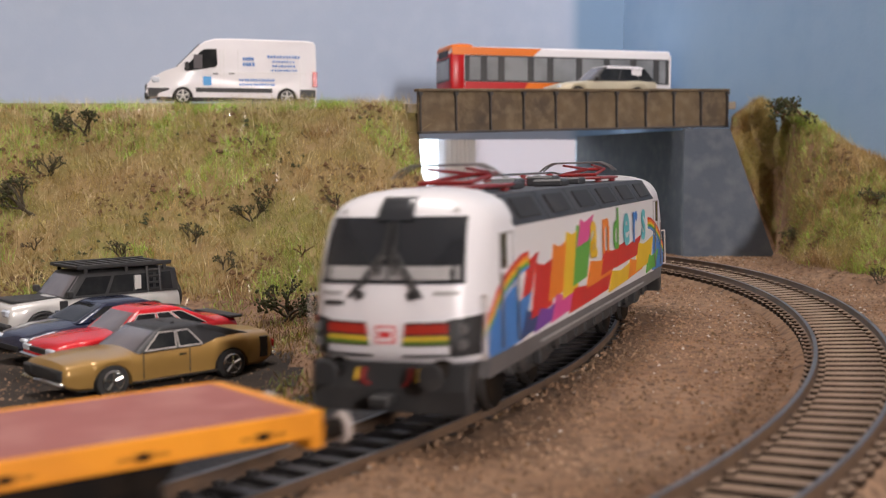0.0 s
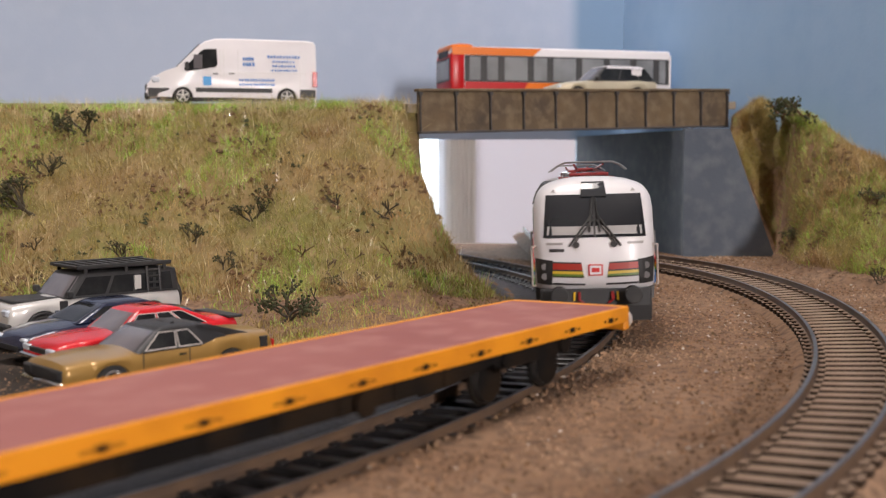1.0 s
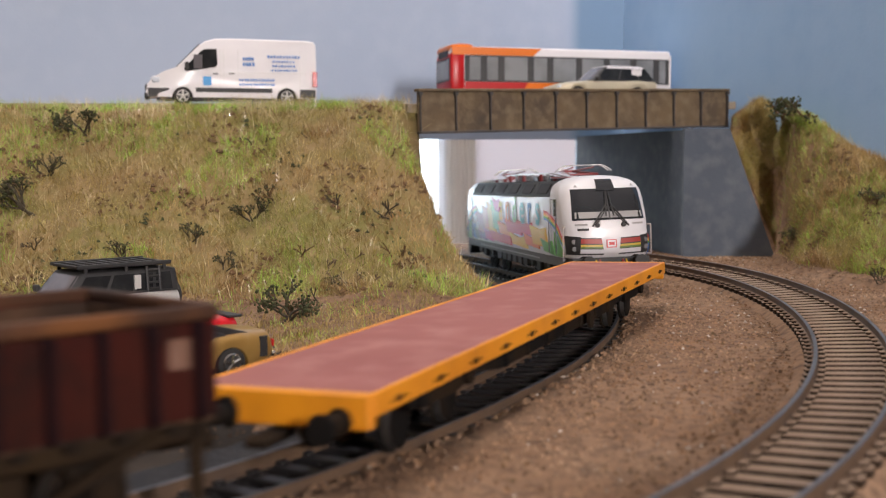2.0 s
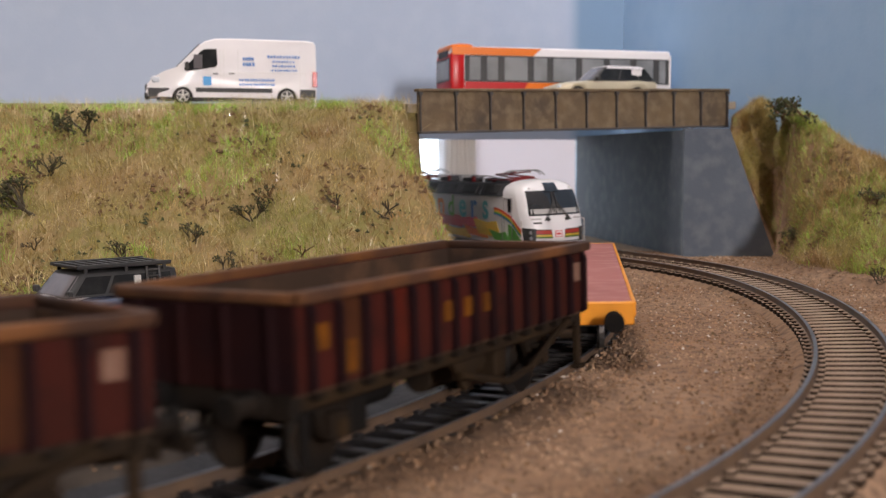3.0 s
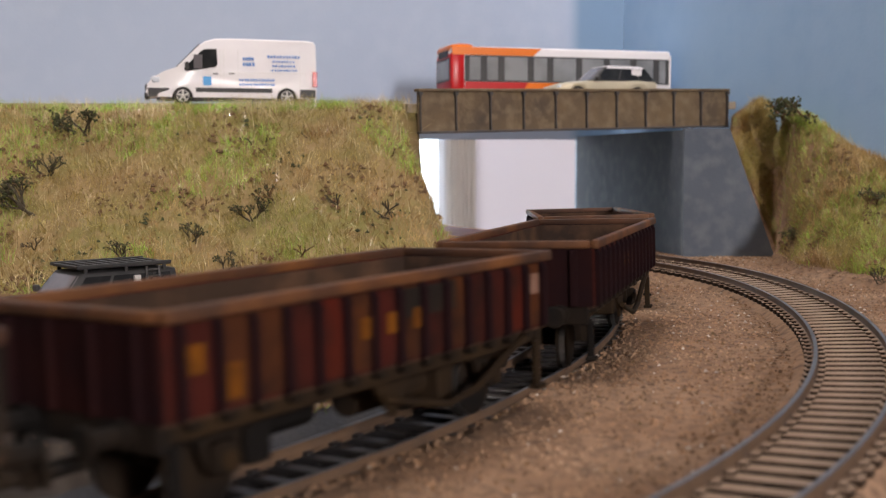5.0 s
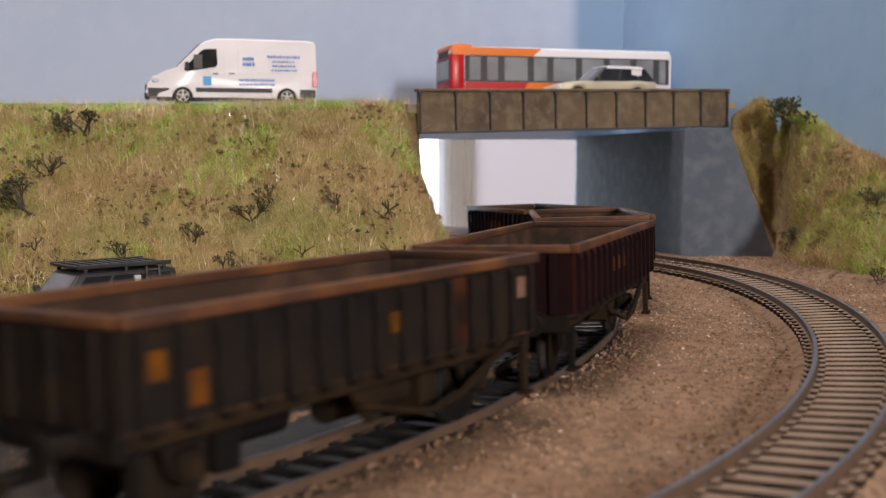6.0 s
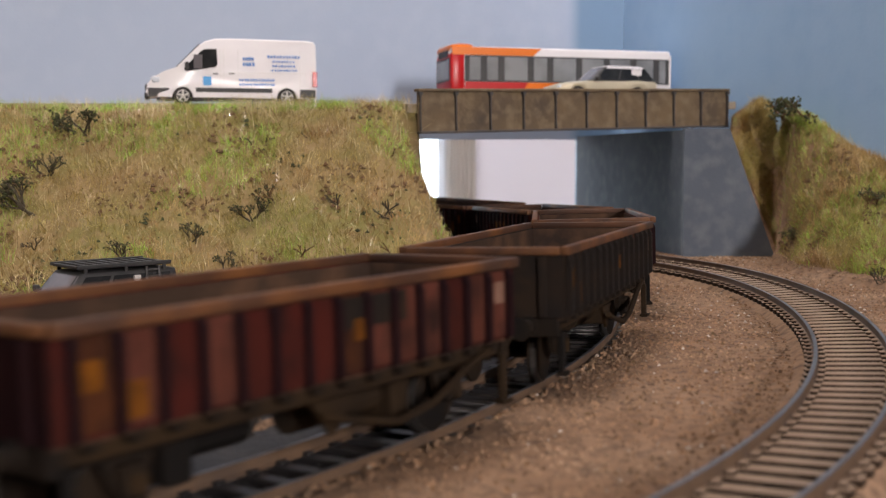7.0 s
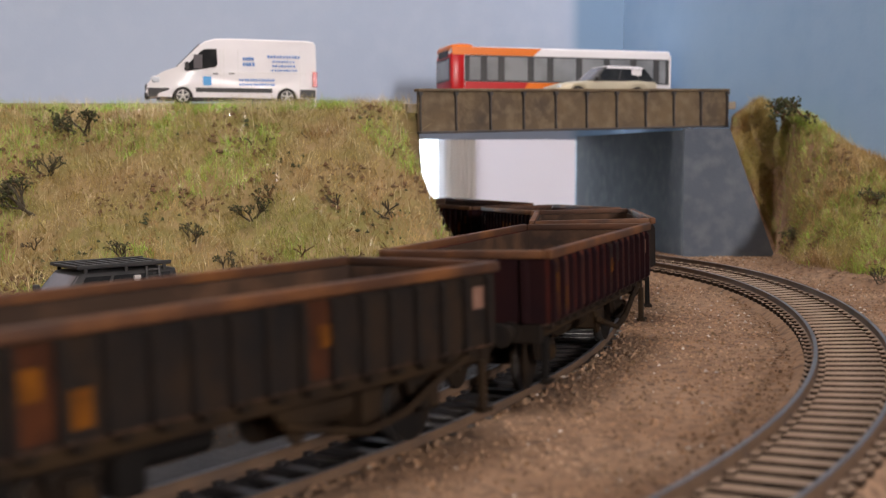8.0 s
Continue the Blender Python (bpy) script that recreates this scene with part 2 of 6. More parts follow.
prism(bm, [(-900, -260), (420, -260), (420, 795), (-60, 795), (-60, 1050), (-900, 1050)], -34, -11.5, "z")
tbl = thing("layout_table", "grey painted wooden baseboard on softwood legs", "table")
part("tabletop", bm, M_board, tbl)
for x, y in ((-860, -220), (380, -220), (380, 730), (-860, 1000)):
    part("leg", box(BM(), x - 22, x + 22, y - 22, y + 22, RZ0, -34, 2), M_wood, tbl)


def on_line(th, r=R_IN):
    return CX + r * math.cos(th), CY + r * math.sin(th)


def outer_line():
    """The empty track's centre line, near end to far end: it swings out beside the running line and closes in on it behind the bridge."""
    out = []
    for y in range(60, 540, 8):
        u = y / 100
        out.append((-142.41 + 176.804 * u - 44.519 * u ** 2 + 4.64805 * u ** 3 + 0.120234 * u ** 4 - 0.0569027 * u ** 5, y))
    return out + [(84, 547), (75, 570), (68, 600), (64, 640), (63, 700), (64, 772)]


def resample(pts, step):
    p = np.array(pts)
    d = np.r_[0, np.cumsum(np.hypot(*np.diff(p, axis=0).T))]
    s = np.arange(0, d[-1], step)
    x, y = np.interp(s, d, p[:, 0]), np.interp(s, d, p[:, 1])
    for _ in range(6):
        x[1:-1] = (x[:-2] + 2 * x[1:-1] + x[2:]) / 4
        y[1:-1] = (y[:-2] + 2 * y[1:-1] + y[2:]) / 4
    h = np.arctan2(np.gradient(y), np.gradient(x))
    return x, y, h


def ease(k):
    k = max(0.0, min(1.0, k))
    return k * k * (3 - 2 * k)


def dip(y):
    """How far the running line lies below its summit at that depth; it falls gently both ways."""
    return 5.5 * ease((y - 359) / 279) + 0.9 * ease((255 - y) / 95)


INNER = [on_line(-1.15 + i * 0.03) for i in range(105)]
OUTER = outer_line()
OUT_X, OUT_Y, OUT_H = resample(OUTER, 4.0)


def bank_front(x):
    """Where the left bank's foot lies."""
    return 418 + 8 * math.sin(x * 0.03) + 5 * math.sin(x * 0.071 + 1)


def bank_edge(y):
    """How far right the left bank reaches at that depth."""
    if y < 541:
        k = max(0.0, min(1.0, (y - 400) / 141))
        return 33 - 41 * k ** 0.9
    return -8 - (y - 541) * 0.43


def right_wall_x(y):
    return 124.5 + 0.378 * (780 - y)


def ground_z(x, y):
    """Height of the scenic ground."""
    z = -0.7 + 0.7 * noise.noise((x * 0.02, y * 0.02, 0)) + 0.35 * noise.noise((x * 0.09, y * 0.09, 4))
    # the inner track lies in a shallow trough
    d = math.hypot(x - CX, y - CY) - R_IN
    z += 1.0 * ease((d - 8) / 3) * (1 - ease((d - 26) / 20)) - 3.5 * ease((d + 28) / 8) * ease((11 - d) / 3)
    # the outer track lies a little higher
    z += 1.0 * ease((x - 40 - max(0, 300 - y) * -0.45) / 50) if y > 120 else 0
    z -= dip(y) * (1 - ease((x - 62) / 24))
    # left bank
    foot = bank_front(x)
    if x < 45 and y > foot - 40:
        lump = 4.5 * noise.noise((x * 0.022, y * 0.022, 9)) + 2.4 * noise.noise((x * 0.06, y * 0.06, 2)) + 2.2 * noise.noise((x * 0.12, y * 0.12, 12))
        up = max(0.0, min(1.0, (y - foot) / 122))
        h = 75.6 * (0.82 * up + 0.18 * ease(up)) + lump * min(1, up * 4) * (1 - 0.8 * ease((up - 0.85) / 0.15))
        h += 5 * ease((y - foot + 40) / 40) * (1 - up)
        side = ease((bank_edge(y) - x) / (24 if y < 541 else 3) + (0.2 if y < 541 else 0))
        if side > 0:
            z = max(z, h * side - (1.5 + dip(y)) * (1 - side))
    # verge between the car park and the track
    v = math.exp(-((x + 30 - (y - 300) * 0.18) / 17) ** 2) * ease((y - 235) / 60) * (1 - ease((y - 405) / 30))
    z += 4.2 * v
    # car park dips away from the track
    z -= 1.2 * ease((y - 262 - (x + 70) * 0.4) / 80) * ease((-30 - x) / 40) * (1 - ease((y - 372) / 30))
    # right bank, cut off by the wing wall
    if x > 0.256 * y and y >= 603.9:
        low = max(3.0, min(68.0, 69 - (x - 154) * 2.44))
        z = max(z, low + (68 + 16 * ease((x - 156) / 24) - low) * ease((y - 604) / 24) + 2.0 * noise.noise((x * 0.05, y * 0.05, 7)))
    if y > 436:
        edge = float(np.interp(y, (436, 470, 512, 560, 590, 603), (186, 172, 163, 170, 178, 181))) + 2 * noise.noise((y * 0.05, 0, 5))
        if x > edge:
            crest = float(np.interp(y, (440, 470, 500, 541, 575, 600), (2, 16, 31, 48, 63, 74)))
            k = max(0.0, min(1.0, (x - edge) / max(6.0, right_wall_x(y) - edge - 14)))
            z = max(z, 2 + crest * (0.7 * k + 0.3 * ease(k)) + 4.0 * noise.noise((x * 0.04, y * 0.04, 7)) * min(1, 3 * k) + 1.6 * noise.noise((x * 0.12, y * 0.12, 17)) * min(1, 3 * k))
    return z


def grid_sheet(name, x0, x1, y0, y1, step, material, keep, label, category):
    xs, ys = np.arange(x0, x1 + step / 2, step), np.arange(y0, y1 + step / 2, step)
    verts = [(x, y, ground_z(x, y)) for y in ys for x in xs]
    n = len(xs)
    faces = [(j * n + i, j * n + i + 1, (j + 1) * n + i + 1, (j + 1) * n + i) for j in range(len(ys) - 1) for i in range(n - 1)
             if keep((xs[i] + xs[i + 1]) / 2, (ys[j] + ys[j + 1]) / 2)]
    ob = raw(name, verts, faces, material, smooth=True)
    return tagged(ob, label, category, kind="structure")


def on_bank(x, y):
    if x < 45:
        return y > bank_front(x) - 14 and x < bank_edge(y) + 6
    return x > 148 and y > 440 and ground_z(x, y) > 4.5


grid_sheet("ground", -420, 300, 40, 775, 4.0, M_earth, lambda x, y: x < right_wall_x(y) + 8 and (x > -200 or y < 560) and not (y > 775), "brown gravelly ground of the model railway", "ground")

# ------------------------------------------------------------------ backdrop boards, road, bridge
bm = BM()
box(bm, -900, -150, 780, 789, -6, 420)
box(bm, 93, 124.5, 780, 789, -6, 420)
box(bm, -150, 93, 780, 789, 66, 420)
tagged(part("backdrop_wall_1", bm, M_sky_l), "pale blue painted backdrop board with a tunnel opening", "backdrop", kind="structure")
bm = BM()
prism(bm, [(124.5, 780), (right_wall_x(420), 420), (right_wall_x(420) + 9, 423), (133, 789)], -6, 420, "z")
tagged(part("backdrop_wall_2", bm, M_sky_r), "mid blue painted backdrop board", "backdrop", kind="structure")

# road on the bank top, left of the bridge, and behind the girder to the right
bm = BM()
prism(bm, [(-420, 574), (-44, 574), (-112, 779), (-420, 779)], 66, 80.8, "z")
tagged(part("road_1", bm, M_road), "dusty buff road along the bank top", "road", kind="structure")

G0, G1 = Vector((-11.5, 541, 64.6)), Vector((162.0, 641, 70.6))
along = (G1 - G0)
GLEN = along.length
flat = math.degrees(math.atan2(along.y, along.x))
rise = math.degrees(math.atan2(along.z, math.hypot(along.x, along.y)))
bridge = thing("girder_bridge", "brown weathered plate girder road bridge", "bridge", m=mm(*G0, 0, -rise, flat), kind="structure")
H = 21.6
part("web_plate", box(BM(), 0, GLEN, 0, 1.2, 1.2, H - 1.4), M_girder, bridge)
part("top_flange", box(BM(), -0.6, GLEN + 0.6, -1.8, 3.0, H - 1.4, H, 0.25), M_girder, bridge, "pale worn top flange")
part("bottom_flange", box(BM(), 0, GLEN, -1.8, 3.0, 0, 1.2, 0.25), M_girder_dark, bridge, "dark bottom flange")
me_st = None
for i in range(11):
    x = 0.6 + (GLEN - 1.2) * i / 10
    if me_st is None:
        st = BM()
        prism(st, [(-1.9, H - 1.5), (-1.3, 5.0), (-1.9, 1.3), (0, 1.3), (0, H - 1.5)], -0.3, 0.3, "x")
        box(st, -1.0, 1.0, -2.2, 0, H - 3.2, H - 1.5, 0.2)
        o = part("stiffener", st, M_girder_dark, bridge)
        me_st = o.data
    else:
        o = new("stiffener", me_st)
        o.parent = bridge
    o.matrix_basis = mm(x, 0, 0)
bolt = None
for i in range(10):
    for j in range(3):
        x, z = 0.6 + (GLEN - 1.2) * (i + 0.25 + 0.25 * j) / 10, H - 0.7
        if bolt is None:
            o = part("rivet", cyl(BM(), (0, -1.9, 0), 0.28, 0.3, "y", 6), M_girder, bridge)
            bolt = o.data
        else:
            o = new("rivet", bolt)
            o.parent = bridge
        o.matrix_basis = mm(x, 0, z)
bm = BM()
prism(bm, [(-4, 3.2), (GLEN + 10, 3.2), (GLEN + 8, 128), (-6, 128), (-4, 60)], 10.2, 14.5, "z")
part("deck", bm, M_road, bridge, "grey brown bridge deck")

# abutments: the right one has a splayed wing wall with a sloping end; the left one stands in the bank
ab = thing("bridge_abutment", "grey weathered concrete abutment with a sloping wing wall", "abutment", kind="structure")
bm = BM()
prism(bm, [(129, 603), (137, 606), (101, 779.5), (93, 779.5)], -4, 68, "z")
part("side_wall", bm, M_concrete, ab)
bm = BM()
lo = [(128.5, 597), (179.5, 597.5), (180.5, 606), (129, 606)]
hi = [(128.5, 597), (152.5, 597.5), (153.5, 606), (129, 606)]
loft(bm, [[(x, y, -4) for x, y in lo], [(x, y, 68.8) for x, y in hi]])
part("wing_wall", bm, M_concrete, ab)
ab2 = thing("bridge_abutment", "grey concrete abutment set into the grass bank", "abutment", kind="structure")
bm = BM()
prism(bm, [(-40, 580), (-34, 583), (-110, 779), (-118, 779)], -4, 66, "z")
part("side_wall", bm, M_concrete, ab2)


# ------------------------------------------------------------------ track
def track(name, x, y, h, z, cant, label, fall=lambda y: 0.0):
    """Two bullhead-like rails on sleepers that follow a centre line; z is the rail head."""
    tr = thing(name, label, "track", kind="structure")
    prof = [(-0.85, -2.65), (0.85, -2.65), (0.85, -2.3), (0.3, -1.95), (0.3, -0.75), (0.52, -0.5), (0.52, -0.05), (-0.52, -0.05), (-0.52, -0.5),
            (-0.3, -0.75), (-0.3, -1.95), (-0.85, -2.3)]
    nx, ny = -np.sin(h), np.cos(h)
    for side in (1, -1):
        o = 8.6 * side
        bm = BM()
        rings = [[(x[i] + nx[i] * (o + a), y[i] + ny[i] * (o + a), z + b - o * cant - fall(y[i])) for a, b in prof] for i in range(len(x))]
        loft(bm, rings)
        rail = part("rail", bm, M_rail, tr)
        bm = BM()
        rings = [[(x[i] + nx[i] * (o + a), y[i] + ny[i] * (o + a), z + b - o * cant - fall(y[i])) for a, b in ((-0.48, -0.06), (0.48, -0.06), (0.4, 0.02), (-0.4, 0.02))] for i in range(len(x))]
        loft(bm, rings)
        part("rail_head", bm, M_railtop, rail, "polished steel running surface")
    return tr


def sleepers(tr, x, y, h, z, cant, pitch, limit, material, side_shade, right, left, fall=lambda y: 0.0):
    d = np.r_[0, np.cumsum(np.hypot(np.diff(x), np.diff(y)))]
    bm = BM()
    box(bm, -1.6, 1.6, -right, left, -4.4, -2.6, 0.2)
    for sd in (-8.6, 8.6):
        box(bm, -1.1, 1.1, sd - 2.2, sd - 0.5, -2.65, -1.8, 0.25)
        box(bm, -1.1, 1.1, sd + 0.5, sd + 2.2, -2.65, -1.8, 0.25)
    me = None
    rng = random.Random(5)
    for s in np.arange(2, d[-1], pitch):
        px, py = np.interp(s, d, x), np.interp(s, d, y)
        if not limit(px, py):
            continue
        hh = math.degrees(np.interp(s, d, np.unwrap(h)))
        if me is None:
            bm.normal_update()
            # faces not turned up get a darker colour: shade between sleepers, painted in
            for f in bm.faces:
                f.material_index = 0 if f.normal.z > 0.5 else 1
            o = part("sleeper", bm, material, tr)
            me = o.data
            me.materials.append(side_shade)
        else:
            o = new("sleeper", me)
            o.parent = tr
        o.matrix_basis = mm(px, py, z - fall(py)) @ pose(0, 0, 0, 0, 0, hh + rng.uniform(-1.2, 1.2)) @ pose(0, 0, 0, -math.degrees(cant))


IN_X, IN_Y, IN_H = resample(INNER, 4.0)
track_in = track("railway_track_1", IN_X, IN_Y, IN_H, TRACK_Z, CANT, "curved single track with dark rails and brown sleepers", dip)
track_out = track("railway_track_2", OUT_X, OUT_Y, OUT_H, 6.5, 0.058, "empty curved track with rusty rails and brown sleepers")

# ------------------------------------------------------------------ rolling stock
M_rust = mat("rusty_maroon_paint", (0.058, 0.012, 0.009), 0.8, 0, (0.03, 0.010, 0.007), 38, 0.8, 0.25, 700, (0.014, 0.008, 0.007), fine=120, spec=0.06)
M_rust_red = mat("bright_rust_red_paint", (0.085, 0.012, 0.007), 0.75, 0, (0.045, 0.012, 0.007), 50, 0.9, 0.2, 700, (0.02, 0.010, 0.008), fine=140, spec=0.06)
M_rust_brown = mat("orange_brown_rust", (0.075, 0.025, 0.010), 0.8, 0, (0.04, 0.016, 0.009), 50, 0.9, 0.2, 700, (0.018, 0.010, 0.008), fine=140, spec=0.06)
M_rust_dark = mat("dark_purple_paint", (0.011, 0.005, 0.0065), 0.75, 0, (0.024, 0.007, 0.006), 50, 0.7, 0.2, 700, spec=0.06)
M_black = mat("grimy_black_paint", (0.011, 0.010, 0.010), 0.7, 0, (0.034, 0.020, 0.011), 45, 0.8, 0.25, 700, (0.010, 0.009, 0.009), fine=160, spec=0.1)
M_rust_pink = mat("chalky_brown_red_paint", (0.10, 0.034, 0.024), 0.8, 0, (0.06, 0.02, 0.013), 45, 0.8, 0.2, 700, (0.025, 0.012, 0.010), fine=140, spec=0.06)
M_rim = mat("rusted_top_rail", (0.085, 0.036, 0.017), 0.6, 0, (0.028, 0.018, 0.015), 40, 0.85, 0.2, 700, (0.23, 0.09, 0.025), fine=55, spec=0.25)
M_inside = mat("wagon_interior_grime", (0.052, 0.033, 0.023), 0.9, 0, (0.028, 0.02, 0.018), 45, 0.9, 0.3, 700, (0.10, 0.056, 0.034), fine=140, spec=0.06)
M_chassis = mat("dirty_underframe", (0.010, 0.009, 0.0085), 0.8, 0, (0.032, 0.02, 0.011), 60, 0.6, 0.3, 800, spec=0.06)
M_brake = mat("rusty_brake_gear", (0.03, 0.018, 0.0085), 0.8, 0, (0.015, 0.010, 0.007), 80, 0.7, 0.2, spec=0.12)
M_steel = mat("wheel_tread_steel", (0.30, 0.29, 0.28), 0.35, 0.9, (0.2, 0.18, 0.16), 200, 0.5)
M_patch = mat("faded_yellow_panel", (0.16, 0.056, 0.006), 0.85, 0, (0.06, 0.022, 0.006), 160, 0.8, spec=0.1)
M_white_patch = mat("dirty_white_panel", (0.22, 0.13, 0.095), 0.85, 0, (0.10, 0.045, 0.03), 180, 0.7, spec=0.1)
M_deck = mat("red_oxide_deck", (0.33, 0.115, 0.10), 0.75, 0, (0.28, 0.09, 0.08), 30, 0.7, 0.25, 900, (0.40, 0.175, 0.15), fine=110)
M_yellow = mat("orange_yellow_paint", (0.78, 0.30, 0.012), 0.5, 0, (0.55, 0.19, 0.01), 60, 0.6, 0.15, 700)
M_whitebuf = mat("white_buffer_head", (0.5, 0.44, 0.40), 0.5, 0, (0.34, 0.29, 0.25), 150, 0.5)
M_lampbody = mat("tail_lamp_yellow", (0.72, 0.60, 0.22), 0.5, 0, (0.5, 0.4, 0.15), 200, 0.5)


def wheelset(parent, x, r=6.3, n=20):
    for s in (-1, 1):
        bm = BM()
        cyl(bm, (x, s * 8.6, RAILZ + r), r, 1.7, "y", n, bevel=0.2)
        cyl(bm, (x, s * 7.6, RAILZ + r), r + 0.7, 0.5, "y", n)
        w = part("wheel", bm, M_chassis, parent, smooth=True)
        part("wheel_tread", cyl(BM(), (x, s * 8.7, RAILZ + r), r + 0.04, 1.3, "y", n), M_steel, w, "worn steel tyre")
    part("axle", cyl(BM(), (x, 0, RAILZ + r), 1.0, 18, "y", 8), M_chassis, parent)


RAILZ = -3.9


def buffer(parent, x, y, z, d, material):
    bm = BM()
    cyl(bm, (x, y, z), 1.5, 6, "x", 10)
    cyl(bm, (x - 3 * d, y, z), 2.2, 1.6, "x", 10)
    b = part("buffer", bm, M_chassis, parent)
    part("buffer_head", cyl(BM(), (x + 3.4 * d, y, z), 2.5, 0.9, "x", 16, bevel=0.3), material, b)


def open_wagon(label, side, rib_dark, seed, lamp=False):
    """A two-axle open box wagon: ribbed sides, rolled top rim, bare interior, V-hanger brakes. Origin on the rail, x forward."""
    rng = random.Random(seed)
    w = thing("ballast_wagon", label, "wagon", "wagons of the moving train")
    A, B, Z0, Z1 = 51.3, 18.4, 13.0, 27.6
    T = 1.0
    for s in (-1, 1):
        part("side_wall", box(BM(), -A, A, s * B - (T if s > 0 else 0), s * B + (0 if s > 0 else T), Z0, Z1 - 1), side, w)
        for i in range(14):
            x0 = -A + 3.5 + (2 * A - 5.2) * i / 14
            tone = rng.choice((M_rust_pink, M_rust_pink, M_rust_pink, M_rust_pink, M_rust_brown, M_rust) if seed == 5 else (M_rust, M_rust, M_rust_red, M_rust, M_rust_brown) if side is M_rust else (M_black, M_black, M_black, M_black, M_rust_brown))
            part("side_panel", box(BM(), x0, x0 + (2 * A - 5.2) / 14 - 1.7, s * B - 0.25, s * B + 0.25, Z0 + 0.6, Z1 - 1.6), tone, w)
        rib = None
        for i in range(15):
            x = -A + 2.6 + (2 * A - 5.2) * i / 14
            if rib is None:
                bm = BM()
                prism(bm, [(0, Z0 - 0.4), (s * 1.35, Z0 + 0.4), (s * 1.35, Z1 - 2.6), (s * 0.5, Z1 - 1.0), (0, Z1 - 1.0)], -0.75, 0.75, "x", 0.12, 1)
                o = part("side_rib", bm, M_rust_dark if side is M_rust else M_black, w)
                rib = o.data
            else:
                o = new("side_rib", rib)
                o.parent = w
            o.matrix_basis = mm(x, s * B, 0)
        part("side_lining", box(BM(), -A + T, A - T, s * (B - T) - 0.25, s * (B - T) + 0.25, Z0 + 1.6, Z1 - 1.2), M_inside, w, "rusty bare inner face")
        bm = BM()
        box(bm, -A - 0.4, A + 0.4, s * B + (-0.5 if s > 0 else -1.4), s * B + (1.4 if s > 0 else 0.5), Z1 - 1.2, Z1 + 0.8, 0.4, 2)
        part("top_rail", bm, M_rim, w, "rust-brown rolled rim", smooth=True)
        # sole bar with dark door-bang studs
        part("sole_bar", box(BM(), -A + 2, A - 2, s * 15.0 - 1, s * 15.0 + 1, 9.4, 13.0, 0.3), M_brake, w, "brown dust-stained sole bar")
        stud = None
        for i in range(14):
            x = -A + 6 + (2 * A - 12) * i / 13
            if stud is None:
                o = part("stud", box(BM(), -1.1, 1.1, s * 16.0 - 0.2, s * 16.0 + s * 1.8 + 0.2, 11.0, 13.2, 0.2) if s > 0 else
                         box(BM(), -1.1, 1.1, -18.0, -15.8, 11.0, 13.2, 0.2), M_chassis, w)
                stud = o.data
            else:
                o = new("stud", stud)
                o.parent = w
            o.matrix_basis = mm(x, 0, 0)
    for s in (-1, 1):
        bm = BM()
        box(bm, s * A - 0.5, s * A + 0.5, -B + 0.2, B - 0.2, Z0, Z1 - 1)
        end = part("end_wall", bm, M_rust_dark if side is M_rust else M_black, w, "dark end wall")
        for i in range(4):
            y = -B + 4.6 + (2 * B - 9.2) * i / 3
            part("end_rib", box(BM(), s * A - 0.2 if s > 0 else s * A - 1.4, s * A + 1.4 if s > 0 else s * A + 0.2, y - 0.8, y + 0.8, Z0, Z1 - 1.4, 0.2), M_rust_dark if side is M_rust else M_black, w)
        part("end_lining", box(BM(), s * (A - 0.8) - 0.25, s * (A - 0.8) + 0.25, -B + T, B - T, Z0 + 1.6, Z1 - 1.2), M_inside, w)
        part("end_rail", box(BM(), s * A + (-0.5 if s > 0 else -1.3), s * A + (1.3 if s > 0 else 0.5), -B + 0.6, B - 0.6, Z1 - 1.1, Z1 + 0.7, 0.4, 2), M_rim, w, "rust-brown rolled rim", smooth=True)
        part("headstock", box(BM(), s * (A - 1) - 1.2, s * (A - 1) + 1.2, -17, 17, 8.6, 13, 0.3), M_chassis, w)
        for y in (-10.5, 10.5):
            buffer(w, s * (A + 3.6), y, 11.2, s, M_chassis)
        bm = BM()
        box(bm, s * (A + 4) - 4.5, s * (A + 4) + 4.5, -2.2, 2.2, 5.0, 6.6, 0.4)
        box(bm, s * (A + 8) - 0.5, s * (A + 8) + 0.5, -4.2, 4.2, 4.6, 7.4, 0.2)
        part("coupling", bm, M_chassis, w)
    part("wagon_floor", box(BM(), -A, A, -B + 0.4, B - 0.4, 12.4, 14.2), M_inside, w)
    part("centre_sill", box(BM(), -A + 6, A - 6, -7, 7, 8.0, 12.3, 0.4), M_chassis, w)
    part("brake_cylinder", cyl(BM(), (-12, 0, 5.2), 3.6, 15, "x", 14, bevel=0.4), M_chassis, w)
    part("air_tank", cyl(BM(), (12, -5, 5.4), 3.2, 22, "x", 14, bevel=0.5), M_chassis, w)
    for x in (-25.5, 25.5):
        part("brake_beam", box(BM(), x - 2.6, x + 2.6, -10.5, 10.5, 1.0, 8.2, 0.5), M_chassis, w)
    for x in (-36.5, 36.5):
        wheelset(w, x)
        for s in (-1, 1):
            bm = BM()
            prism(bm, [(x - 5.5, 10.6), (x + 5.5, 10.6), (x + 2.6, 3.2), (x - 2.6, 3.2)], s * 12.2 - 0.6, s * 12.2 + 0.6, "y")
            box(bm, x - 2.4, x + 2.4, s * 13.6 - 1.3, s * 13.6 + 1.3, 2.6, 7.4, 0.5)
            box(bm, x - 9, x + 9, s * 13.2 - 0.9, s * 13.2 + 0.9, 8.4, 9.6, 0.3)
            ax = part("axle_guard", bm, M_chassis, w)
